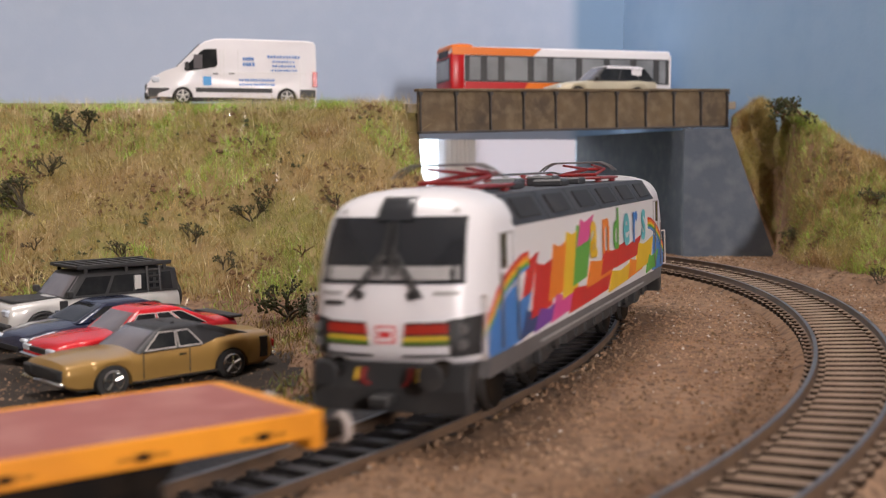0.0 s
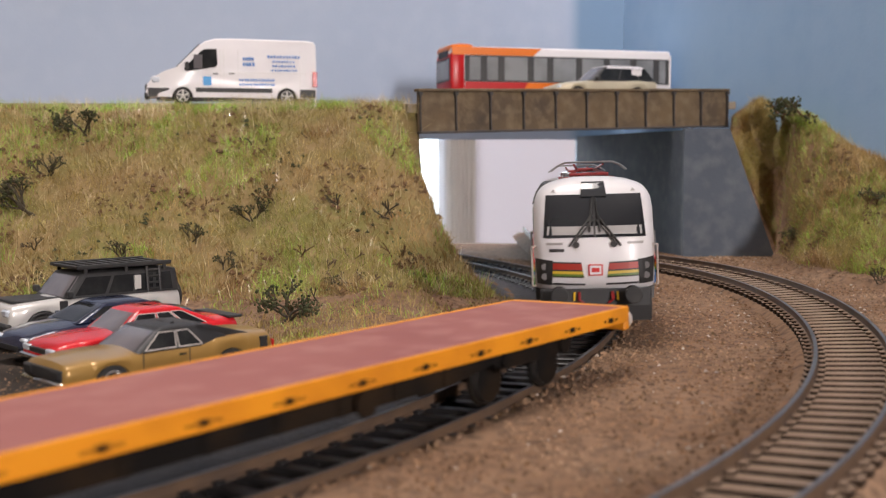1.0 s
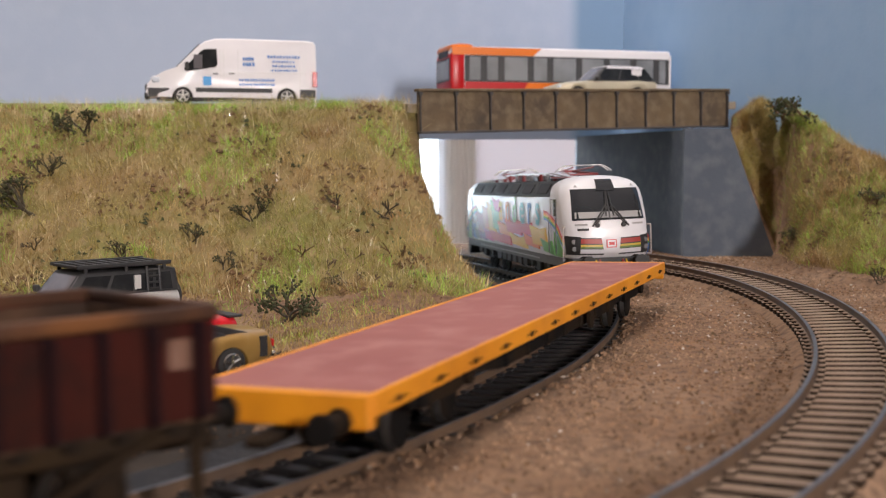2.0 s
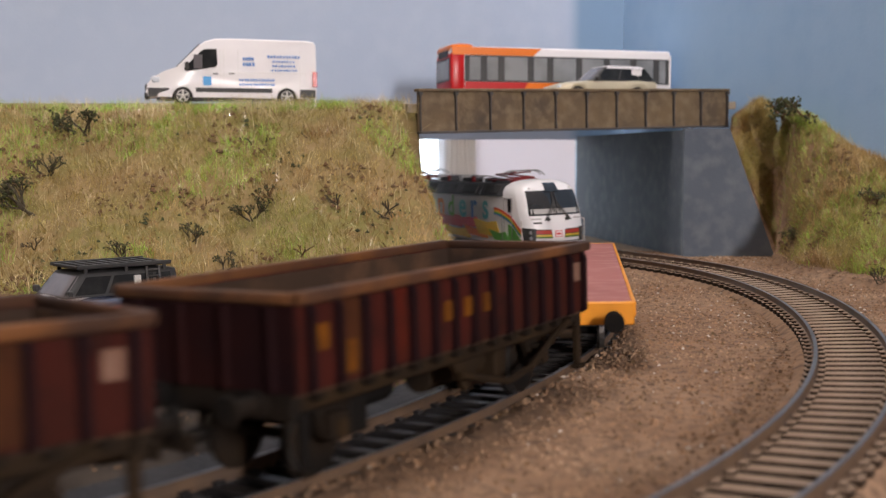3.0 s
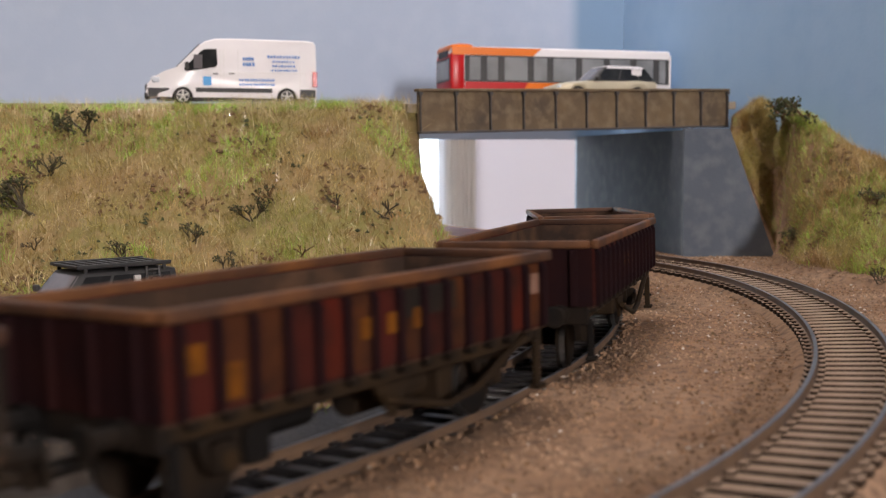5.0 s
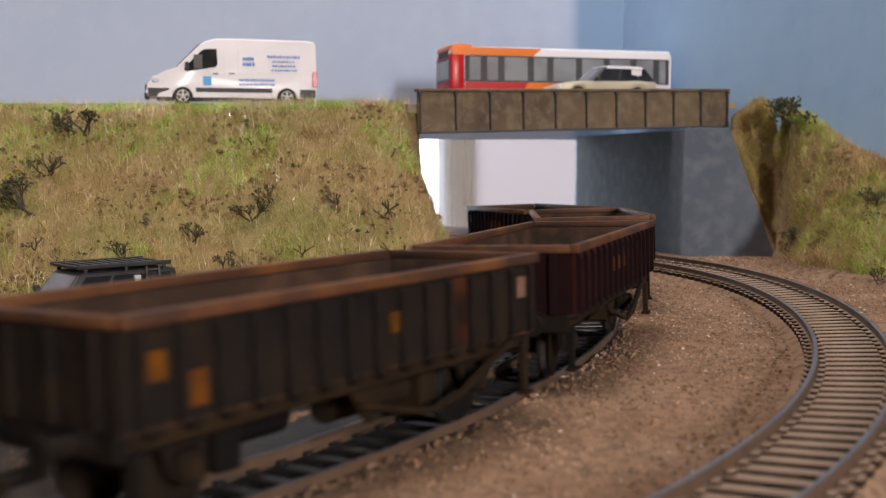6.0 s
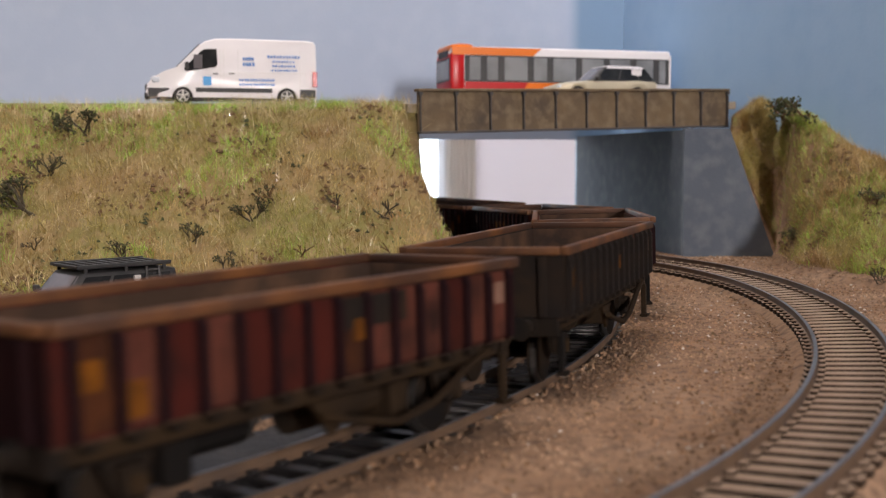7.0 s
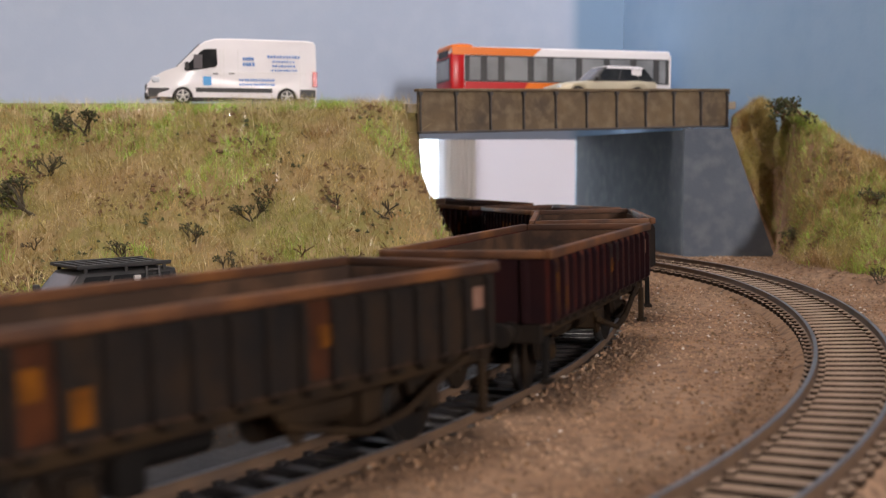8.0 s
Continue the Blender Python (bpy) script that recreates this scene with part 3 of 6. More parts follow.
            part("axlebox_cover", cyl(BM(), (x, s * 15.0, 4.6), 1.6, 0.6, "y", 12), M_brake, ax, "rust-brown round cover")
    for s in (-1, 1):
        # long curved hand-brake lever, guard irons and corner steps
        bm = BM()
        p = [(44, 11.2), (36, 8.6), (26, 4.2), (16, 2.9), (4, 5.6), (-3, 7.4)]
        for a, b in zip(p, p[1:]):
            rod(bm, (a[0], s * 17.3, a[1]), (b[0], s * 17.3, b[1]), 0.75, 6)
        part("brake_lever", bm, M_brake, w, "long rust-brown hand-brake lever")
        bm = BM()
        prism(bm, [(-4, 9.4), (6, 9.4), (1.6, 3.6), (0.4, 3.6)], s * 15.8 - 0.4, s * 15.8 + 0.4, "y")
        part("v_hanger", bm, M_brake, w)
        for x in (-A + 2.4, A - 2.4):
            bm = BM()
            box(bm, x - 0.9, x + 0.9, s * 17.0 - 0.7, s * 17.0 + 0.7, 0.4, 9.8, 0.25)
            box(bm, x - 1.8, x + 1.8, s * 17.2 - 1.2, s * 17.2 + 1.2, 0.0, 0.9, 0.2)
            part("corner_step", bm, M_brake if x > 0 else M_chassis, w)
        # faded lettering panels
        for x0, x1, z0, z1, pm in ((-3.2, 0.4, 18.5, 22.0, M_patch), (-10.2, -6.4, 18.5, 22.0, M_patch), (3.8, 7.2, 18.5, 22.0, M_patch),
                                   (-A + 4.0, -A + 7.0, 19.0, 23.0, M_patch), (-A + 9.5, -A + 14.0, 14.5, 19.5, M_patch),
                                   (A - 7.0, A - 4.0, 20.0, 24.0, M_white_patch)):
            if pm is M_patch and x0 > -20 and (side is M_black or seed == 5) and x0 < 3:
                continue
            part("painted_panel", box(BM(), x0, x1, s * (B + 0.3) - 0.25, s * (B + 0.3) + 0.25, z0, z1), pm, w,
                 "faded yellow painted panel" if pm is M_patch else "faded dirty white panel")
        if side is M_rust and rib_dark:
            x0 = rng.uniform(-2, 6)
            part("primer_panel", box(BM(), x0, x0 + 18, s * (B + 0.25) - 0.2, s * (B + 0.25) + 0.2, 20.5, 25.6), M_black, w, "dark overpainted panel")
    if lamp:
        bm = BM()
        box(bm, -A - 3.2, -A - 0.6, 12.4, 15.4, 12.6, 16.4, 0.5)
        part("tail_lamp", bm, M_lampbody, w, "small pale yellow box lamp")
    return w


def flat_wagon():
    """A long bogie flat wagon: red oxide deck with yellow side beams, trussed underframe."""
    w = thing("flat_wagon", "bogie flat wagon with red deck and yellow sides", "wagon", "wagons of the moving train")
    A, B, Z = 114.9, 16.5, 11.4
    part("deck", box(BM(), -A, A, -B + 0.5, B - 0.5, Z - 1.0, Z, 0.15), M_deck, w)
    for s in (-1, 1):
        bm = BM()
        box(bm, -A, A, s * B - 0.5, s * B + 0.5, Z - 3.7, Z + 0.15, 0.2)
        part("side_beam", bm, M_yellow, w, "orange-yellow painted side beam")
        pocket = None
        for i in range(13):
            x = -A + 9 + (2 * A - 18) * i / 12
            if pocket is None:
                bm = BM()
                box(bm, -1.2, 1.2, s * (B + 0.5) - 0.2, s * (B + 0.5) + 0.2, Z - 2.9, Z - 1.7, 0.2)
                box(bm, -3.1, -2.3, s * (B + 0.5) - 0.15, s * (B + 0.5) + 0.15, Z - 2.6, Z - 2.0, 0.1)
                box(bm, 2.3, 3.1, s * (B + 0.5) - 0.15, s * (B + 0.5) + 0.15, Z - 2.6, Z - 2.0, 0.1)
                o = part("lashing_ring", bm, M_brake, w, "dark rusty lashing ring")
                pocket = o.data
            else:
                o = new("lashing_ring", pocket)
                o.parent = w
                tagged(o, "dark rusty lashing ring")
            o.matrix_basis = mm(x, 0, 0)
        # fish-belly truss under the beam
        bm = BM()
        prism(bm, [(-74, Z - 4.4), (74, Z - 4.4), (48, 3.4), (-48, 3.4)], s * 13.5 - 0.5, s * 13.5 + 0.5, "y")
        part("truss", bm, M_chassis, w)
        for i in range(7):
            x = -45 + i * 15
            part("truss_post", box(BM(), x - 0.8, x + 0.8, s * 14.2 - 0.5, s * 14.2 + 0.5, 3.4, Z - 4.4, 0.2), M_chassis, w)
        part("brake_wheel", cyl(BM(), (20, s * 15.6, 5.0), 2.6, 0.8, "y", 14), M_brake, w, "small pale brake wheel")
    for s in (-1, 1):
        part("headstock", box(BM(), s * A - 1.2, s * A + 1.2, -B, B, Z - 5.6, Z + 0.1, 0.3), M_yellow, w, "orange-yellow end beam")
        for y in (-11.5, 11.5):
            buffer(w, s * (A + 4), y, Z - 4.2, s, M_whitebuf if s > 0 else M_chassis)
        bm = BM()
        box(bm, s * (A + 3) - 5, s * (A + 3) + 5, -2, 2, 3.6, 5.2, 0.4)
        part("coupling", bm, M_chassis, w)
        bg = part("bogie", box(BM(), s * 78 - 17, s * 78 + 17, -6, 6, 5.0, 8.0, 0.6), M_chassis, w)
        for q in (-1, 1):
            bm = BM()
            prism(bm, [(s * 78 - 17, 7.0), (s * 78 + 17, 7.0), (s * 78 + 15, 4.2), (s * 78 + 6, 3.4), (s * 78 - 6, 3.4), (s * 78 - 15, 4.2)],
                  q * 12.6 - 0.9, q * 12.6 + 0.9, "y", 0.2, 1)
            cyl(bm, (s * 78 - 11.5, q * 13.8, 5.6), 2.0, 1.4, "y", 10)
            cyl(bm, (s * 78 + 11.5, q * 13.8, 5.6), 2.0, 1.4, "y", 10)
            part("bogie_frame", bm, M_chassis, w)
        wheelset(w, s * 78 - 11.5, 4.7)
        wheelset(w, s * 78 + 11.5, 4.7)
    part("spine", box(BM(), -A + 4, A - 4, -4, 4, 6.0, Z - 1.2), M_chassis, w)
    return w


flat_car = flat_wagon()
RUST_L = "rusty maroon open ballast wagon with yellow panels"
DARK_L = "grimy black open ballast wagon with rusty rim"
wagons = [open_wagon(RUST_L, M_rust, False, 1), open_wagon("rusty maroon open ballast wagon with dark overpainted panel", M_rust, True, 2),
          open_wagon(RUST_L, M_rust, True, 3), open_wagon(DARK_L, M_black, False, 4, True),
          open_wagon("dark red open ballast wagon with overpainted side", M_rust, True, 5, True), open_wagon(DARK_L, M_black, False, 6)]

# ------------------------------------------------------------------ the locomotive
M_lwhite = mat("locomotive_white", (0.70, 0.685, 0.70), 0.35, 0, (0.64, 0.625, 0.64), 18, 0.5, coat=0.15)
M_lgrey = mat("locomotive_grey_skirt", (0.13, 0.125, 0.125), 0.55, 0, (0.09, 0.085, 0.085), 60, 0.6)
M_lroof = mat("locomotive_dark_roof", (0.035, 0.036, 0.04), 0.5, 0, (0.055, 0.055, 0.058), 70, 0.6)
M_lglass = mat("dark_tinted_glass", (0.018, 0.020, 0.024), 0.06, 0, (0.026, 0.028, 0.03), 40, 0.5, coat=0.6)
M_desk = mat("grey_cab_desk", (0.33, 0.32, 0.31), 0.5, 0, (0.25, 0.24, 0.24), 120, 0.5)
M_lblack = mat("matt_black_gear", (0.02, 0.02, 0.021), 0.6, 0, (0.045, 0.042, 0.04), 120, 0.5)
M_panto = mat("red_pantograph_paint", (0.24, 0.014, 0.014), 0.4, 0, (0.16, 0.012, 0.012), 200, 0.5)
M_wire = mat("pantograph_metal", (0.34, 0.33, 0.33), 0.3, 0.9, (0.18, 0.17, 0.17), 200, 0.5)
M_insul = mat("grey_insulator", (0.42, 0.42, 0.44), 0.35, 0, (0.3, 0.3, 0.32), 200, 0.5)


def paint(name, c):
    return mat(name, c, 0.4, 0, tuple(v * 0.85 for v in c), 50, 0.5, coat=0.05)


M_red, M_orange, M_gold = paint("red_livery", (0.55, 0.02, 0.018)), paint("orange_livery", (0.75, 0.20, 0.015)), paint("gold_livery", (0.72, 0.45, 0.02))
M_green, M_blue, M_pink = paint("green_livery", (0.10, 0.34, 0.05)), paint("blue_livery", (0.05, 0.19, 0.50)), paint("pink_livery", (0.62, 0.06, 0.25))
M_purple, M_navy, M_teal = paint("purple_livery", (0.16, 0.045, 0.30)), paint("navy_livery", (0.02, 0.05, 0.16)), paint("teal_livery", (0.10, 0.42, 0.48))

M_brick, M_ochre, M_olive = paint("dark_red_livery", (0.33, 0.022, 0.012)), paint("ochre_livery", (0.52, 0.36, 0.03)), paint("olive_livery", (0.09, 0.15, 0.02))

LW = 17.2
ZX = [(11.3, 101.5), (12.6, 103.0), (15, 103.8), (20, 103.5), (25.5, 102.6), (29, 101.2), (33, 99.4), (37, 97.5), (39.5, 96), (41.4, 94.2), (42.6, 92), (43.2, 89), (43.4, 84)]
ZW = [(11.3, 16.9), (12.6, 17.2), (34, 17.1), (37, 16.7), (39, 15.9), (40.6, 14.6), (41.8, 12.6), (42.7, 9.6), (43.3, 5.4), (43.4, 2.5)]


def lerp(tab, v):
    return float(np.interp(v, [a for a, b in tab], [b for a, b in tab]))


def nose(y, z):
    """How far the cab front reaches at that half-breadth and height."""
    w, e = lerp(ZW, z), lerp(ZX, z)
    k = min(1.0, abs(y) / w)
    return e - 1.6 * k * k - 6.2 * k ** 9


def face_patch(bm, d, pts, off=0.16, nu=8, nv=4):
    """A skin on the curved cab front between four corners (y, z), lower pair first."""
    (a0, a1), (b0, b1), (c0, c1), (e0, e1) = pts
    vs = []
    for j in range(nv + 1):
        for i in range(nu + 1):
            u, v = i / nu, j / nv
            y = (a0 * (1 - u) + b0 * u) * (1 - v) + (e0 * (1 - u) + c0 * u) * v
            z = (a1 * (1 - u) + b1 * u) * (1 - v) + (e1 * (1 - u) + c1 * u) * v
            vs.append((d * (nose(y, z) + off), y, z))
    top = [bm.verts.new(v) for v in vs]
    low = [bm.verts.new((v[0] - d * (off + 0.5), v[1], v[2])) for v in vs]
    n = nu + 1
    for j in range(nv):
        for i in range(nu):
            bm.faces.new((top[j * n + i], top[j * n + i + 1], top[(j + 1) * n + i + 1], top[(j + 1) * n + i]))
            bm.faces.new((low[j * n + i], low[(j + 1) * n + i], low[(j + 1) * n + i + 1], low[j * n + i + 1]))
    edge = list(range(n)) + [j * n + nu for j in range(1, nv + 1)] + [nv * n + i for i in range(nu - 1, -1, -1)] + [j * n for j in range(nv - 1, 0, -1)]
    for a, b in zip(edge, edge[1:] + edge[:1]):
        bm.faces.new((top[a], top[b], low[b], low[a]))
    return bm


def side_patch(bm, s, pts, off=0.12):
    """A flat skin on a body side through points (x, z)."""
    return prism(bm, pts, s * (LW + off), s * (LW - 0.3), "y")


def word(text, size, material, parent, m, name="lettering", depth=0.02):
    """Raised letters from the built-in font, size in millimetres."""
    cu = bpy.data.curves.new(name, "FONT")
    cu.body, cu.size, cu.extrude, cu.offset = text, size * MM, depth * MM, 0.02 * size * MM
    cu.align_x = "LEFT"
    tmp = bpy.data.objects.new(name, cu)
    scene.collection.objects.link(tmp)
    me = bpy.data.meshes.new_from_object(tmp.evaluated_get(bpy.context.evaluated_depsgraph_get()))
    bpy.data.objects.remove(tmp)
    me.materials.clear()
    me.materials.append(material)
    ob = new(name, me)
    ob.parent = parent
    ob.matrix_basis = m
    return ob


def ribbon(s, pts, z_off, thick):
    """Outline of a curved stripe along (x, z) points."""
    up = [(x, z + z_off) for x, z in pts]
    return up + [(x, z - thick) for x, z in up[::-1]]


def locomotive():
    w = thing("electric_locomotive", "white electric locomotive with rainbow stripes and colourful side lettering", "locomotive")
    # middle body and two rounded cabs
    part("body", prism(BM(), [(-LW, 11.3), (LW, 11.3), (LW, 35.0), (13.4, 41.2), (-13.4, 41.2), (-LW, 35.0)], -79, 79, "x"), M_lwhite, w)
    part("skirt", prism(BM(), [(-LW + 0.4, 7.6), (LW - 0.4, 7.6), (LW - 0.1, 11.4), (-LW + 0.1, 11.4)], -95, 95, "x"), M_lgrey, w, "dark grey lower skirt")
    for d in (-1, 1):
        rings = []
        for z in [a for a, b in ZX] + [34.0, 36.0, 38.4, 40.4]:
            wz = lerp(ZW, z)
            ks = (1, 0.985, 0.95, 0.9, 0.82, 0.7, 0.55, 0.4, 0.2, 0, -0.2, -0.4, -0.55, -0.7, -0.82, -0.9, -0.95, -0.985, -1)
            ring = [(d * 78, wz, z)] + [(d * nose(k * wz, z), k * wz, z) for k in ks] + [(d * 78, -wz, z)]
            rings.append((z, ring))
        rings = [r for z, r in sorted(rings, key=lambda q: q[0])]
        part("cab", loft(BM(), rings), M_lwhite, w, "white rounded driving cab", smooth=True)
        # windscreen with desk strip, display box
        glass = part("windscreen", face_patch(BM(), d, [(-14.4, 26.0), (14.4, 26.0), (13.5, 38.2), (-13.5, 38.2)], 0.2, 16, 6), M_lglass, w, "dark tinted windscreen", smooth=True)
        part("desk", face_patch(BM(), d, [(-13.4, 26.8), (13.4, 26.8), (13.2, 29.2), (-13.2, 29.2)], 0.24, 12, 1), M_desk, glass, "pale grey desk behind the glass")
        part("pillar", face_patch(BM(), d, [(-0.3, 26.2), (0.3, 26.2), (0.3, 38.0), (-0.3, 38.0)], 0.3, 1, 6), M_lblack, glass)
        part("display_box", face_patch(BM(), d, [(-3.7, 37.6), (3.7, 37.6), (3.2, 41.9), (-3.2, 41.9)], 0.75, 4, 8), M_lglass, w, "black destination display")
        for s in (-1, 1):
            # lamp clusters, coloured bands and white strips
            lamp = part("headlight", face_patch(BM(), d, [(s * 12.2, 12.6), (s * 16.4, 12.8), (s * 16.8, 20.2), (s * 11.8, 19.6)], 0.3, 4, 4), M_lblack, w, "black recessed lamp cluster")
            for z in (15.0, 17.8):
                o = part("lens", cyl(BM(), (d * (nose(14, z) - 0.1), s * 14.2, z), 0.95, 0.9, "x", 14), M_lgrey, lamp, "dull grey round lamp lens")
            for z0, z1, mt, nm in ((18.9, 19.3, M_lblack, "black_line"), (17.1, 18.9, M_brick, "red_band"), (16.7, 17.1, M_lblack, "black_line"), (15.9, 16.7, M_ochre, "gold_band"),
                                   (15.2, 15.9, M_olive, "green_band"), (14.9, 15.2, M_lblack, "black_line"), (12.7, 13.2, M_lblack, "black_line")):
                k0, k1 = (19.3 - z0) * 0.16, (19.3 - z1) * 0.16
                part(nm, face_patch(BM(), d, [(s * (3.9 - k0), z0 - 0.3), (s * 12.0, z0), (s * 12.0, z1), (s * (3.9 - k1), z1 - 0.3)], 0.22, 6, 1), mt, w)
            part("step_recess", face_patch(BM(), d, [(s * 9.0, 24.0), (s * 13.6, 24.0), (s * 13.6, 24.7), (s * 9.0, 24.7)], 0.2, 3, 1), M_desk, w)
            # wiper: arm and blade
            bm = BM()
            q = lambda y, z: (d * (nose(y, z) + 0.9), y, z)
            rod(bm, q(s * 7.2, 23.6), q(s * 0.7, 32.4), 0.34)
            rod(bm, q(s * 0.5, 37.2), q(s * 1.5, 27.6), 0.3)
            rod(bm, q(s * 6.2, 23.8), q(s * 0.3, 31.2), 0.22)
            part("wiper", bm, M_lblack, w)
            part("wiper_pivot", cyl(BM(), (d * (nose(5.2, 24.0) + 0.2), s * 5.2, 24.0), 0.9, 1.4, "x", 10), M_lblack, w)
            part("top_lamp", face_patch(BM(), d, [(s * 10.6, 38.9), (s * 12.0, 38.9), (s * 11.4, 39.8), (s * 11.1, 39.8)], 0.2, 2, 1), M_desk, w)
            # corner hand rail
            bm = BM()
            rod(bm, (d * 98.5, s * 17.7, 12.0), (d * 98.5, s * 17.7, 23.5), 0.26)
            rod(bm, (d * 98.5, s * 17.7, 23.5), (d * 97.0, s * 16.6, 23.5), 0.24)
            rod(bm, (d * 98.5, s * 17.7, 12.0), (d * 97.0, s * 16.6, 12.0), 0.24)
            part("hand_rail", bm, M_whitebuf, w, "white corner hand rail")
            buffer(w, d * 104.5, s * 10.2, 11.6 - 1.6, d, M_lblack)
            # coupling hoses
            bm = BM()
            rod(bm, (d * 103, s * 4.6, 10.4), (d * 104.4, s * 4.7, 8.4), 0.45)
            rod(bm, (d * 104.4, s * 4.7, 8.4), (d * 104, s * 3.4, 7.4), 0.35)
            part("brake_hose", bm, M_panto, w, "red brake hose")
            bm = BM()
            rod(bm, (d * 103, s * 6.0, 10.4), (d * 104.0, s * 6.1, 8.2), 0.3)
            part("air_hose", bm, M_gold, w, "yellow air hose")
            # windows, door and grab rails on the body sides
            part("cab_window", side_patch(BM(), s, [(d * 84, 27.5), (d * 87, 27.5), (d * 87, 34.2), (d * 84, 34.2)]), M_lglass, w)
            bm = BM()
            for a, b in (((79.2, 12.0), (79.7, 34.4)), ((87.8, 12.0), (88.3, 34.4)), ((79.2, 34.0), (88.3, 34.5))):
                side_patch(bm, s, [(d * a[0], a[1]), (d * b[0], a[1]), (d * b[0], b[1]), (d * a[0], b[1])], 0.06)
            part("door_seam", bm, M_desk, w)
            bm = BM()
            for x in (78.6, 89.0):
                rod(bm, (d * x, s * 17.9, 12.5), (d * x, s * 17.9, 27.0), 0.22)
            part("grab_rail", bm, M_wire, w)
            # rainbow ribbon sweeping from the nose along the side
            path = [(d * x, z) for x, z in ((97.2, 17.4), (93.5, 19.6), (90, 22.2), (86, 24.2), (81, 25.9), (74, 27.6), (69, 28.0))]
            for i, (mt, nm) in enumerate(((M_red, "red_stripe"), (M_orange, "orange_stripe"), (M_gold, "gold_stripe"), (M_green, "green_stripe"), (M_blue, "blue_stripe"))):
                part(nm, side_patch(BM(), s, ribbon(s, path, 1.6 - i * 0.75, 0.75), 0.16), mt, w)
            part("white_panel" if d < 0 else "green_panel", side_patch(BM(), s, [(d * 96, 11.6), (d * 96.4, 14.0), (d * 91, 18.6), (d * 86, 21.0), (d * 84, 21.4), (d * 83.4, 11.6)] if s > 0 else [(d * 96, 11.6), (d * 97, 14.6), (d * 91, 19.0), (d * 84, 22.2), (d * 78, 23.5), (d * 76, 11.6)], 0.1),
                 M_blue if s < 0 else M_green, w, "coloured lower corner panel")
        bm = BM()
        prism(bm, [(d * 101.5, 11.3), (d * 102.5, 11.3), (d * 103.5, 6.5), (d * 103, 2.2), (d * 100, 2.0), (d * 97, 7.6), (d * 96, 11.3)], -15.5, 15.5, "y", 0.4, 1)
        part("snow_plough", bm, M_lblack, w, "black buffer beam and plough")
        bm = BM()
        box(bm, d * 105 - 3, d * 105 + 3, -2.0, 2.0, 4.0, 6.0, 0.4)
        part("coupling", bm, M_lblack, w)
        # maker's plate drawn as a plain red-bordered shape, running number as a bar
        em = part("emblem", face_patch(BM(), d, [(-2.0, 15.2), (2.0, 15.2), (2.0, 18.4), (-2.0, 18.4)], 0.26, 3, 2), M_red, w, "small red square emblem")
        part("emblem_field", face_patch(BM(), d, [(-1.6, 15.55), (1.6, 15.55), (1.6, 18.05), (-1.6, 18.05)], 0.34, 3, 2), M_lwhite, em)
        part("emblem_bars", face_patch(BM(), d, [(-1.1, 16.2), (1.1, 16.2), (1.1, 17.4), (-1.1, 17.4)], 0.40, 3, 1), M_red, em)
        part("number_bar", face_patch(BM(), d, [(-d * 8.6, 22.0), (-d * 12.8, 22.0), (-d * 12.8, 22.9), (-d * 8.6, 22.9)], 0.2, 4, 1), M_lblack, w)
        # bogie
        bx = d * 54.6
        part("bogie", box(BM(), bx - 22, bx + 22, -8, 8, 4.5, 8, 0.6), M_lblack, w)
        for s in (-1, 1):
            bm = BM()
            prism(bm, [(bx - 24, 8.2), (bx + 24, 8.2), (bx + 23, 5.2), (bx + 9, 3.0), (bx - 9, 3.0), (bx - 23, 5.2)], s * 13.4 - 1.1, s * 13.4 + 1.1, "y", 0.3, 1)
            for x in (-14, 14):
                cyl(bm, (bx + x, s * 14.8, 6.6), 2.3, 1.6, "y", 12)
                cyl(bm, (bx + x - 6, s * 14.2, 7.0), 1.3, 4.5, "z", 8)
                cyl(bm, (bx + x + 6, s * 14.2, 7.0), 1.3, 4.5, "z", 8)
            box(bm, bx - 3, bx + 3, s * 15.2 - 1, s * 15.2 + 1, 3.5, 9, 0.4)
            part("bogie_frame", bm, M_lblack, w)
        for x in (-14, 14):
            wheelset(w, bx + x, 7.1)
        # pantograph: base, insulators, folded arms and collector bows
        px = d * 58
        base = part("pantograph", box(BM(), px - 13, px + 13, -7.5, 7.5, 42.6, 43.3, 0.2), M_panto, w, "red folded pantograph")
        for x in (-10, 10):
            for y in (-6, 6):
                bm = BM()
                for k in range(3):
                    cyl(bm, (px + x, y, 41.4 + k * 0.55), 1.25, 0.3, "z", 10)
                cyl(bm, (px + x, y, 41.9), 0.8, 1.8, "z", 8)
                part("insulator", bm, M_panto, base)
        bm = BM()
        for y in (-5.5, 5.5):
            rod(bm, (px - 12, y, 44.0), (px + 14, y * 0.5, 45.6), 0.5)
            rod(bm, (px + 14, y * 0.5, 45.6), (px - 11, y * 0.8, 47.0), 0.38)
        rod(bm, (px - 12, -6, 44.0), (px - 12, 6, 44.0), 0.5)
        rod(bm, (px + 14, -3, 45.6), (px + 14, 3, 45.6), 0.5)
        part("folding_arm", bm, M_panto, base)
        for x in (-13, -9):
            bm = BM()
            pts = [(-11.5, 44.8), (-9.5, 46.4), (-7.2, 47.4), (7.2, 47.4), (9.5, 46.4), (11.5, 44.8)]
            for a, b in zip(pts, pts[1:]):
                rod(bm, (px + x, a[0], a[1] + 0.4), (px + x, b[0], b[1] + 0.4), 0.27)
            part("collector_bow", bm, M_wire, base, "thin dark metal bow")
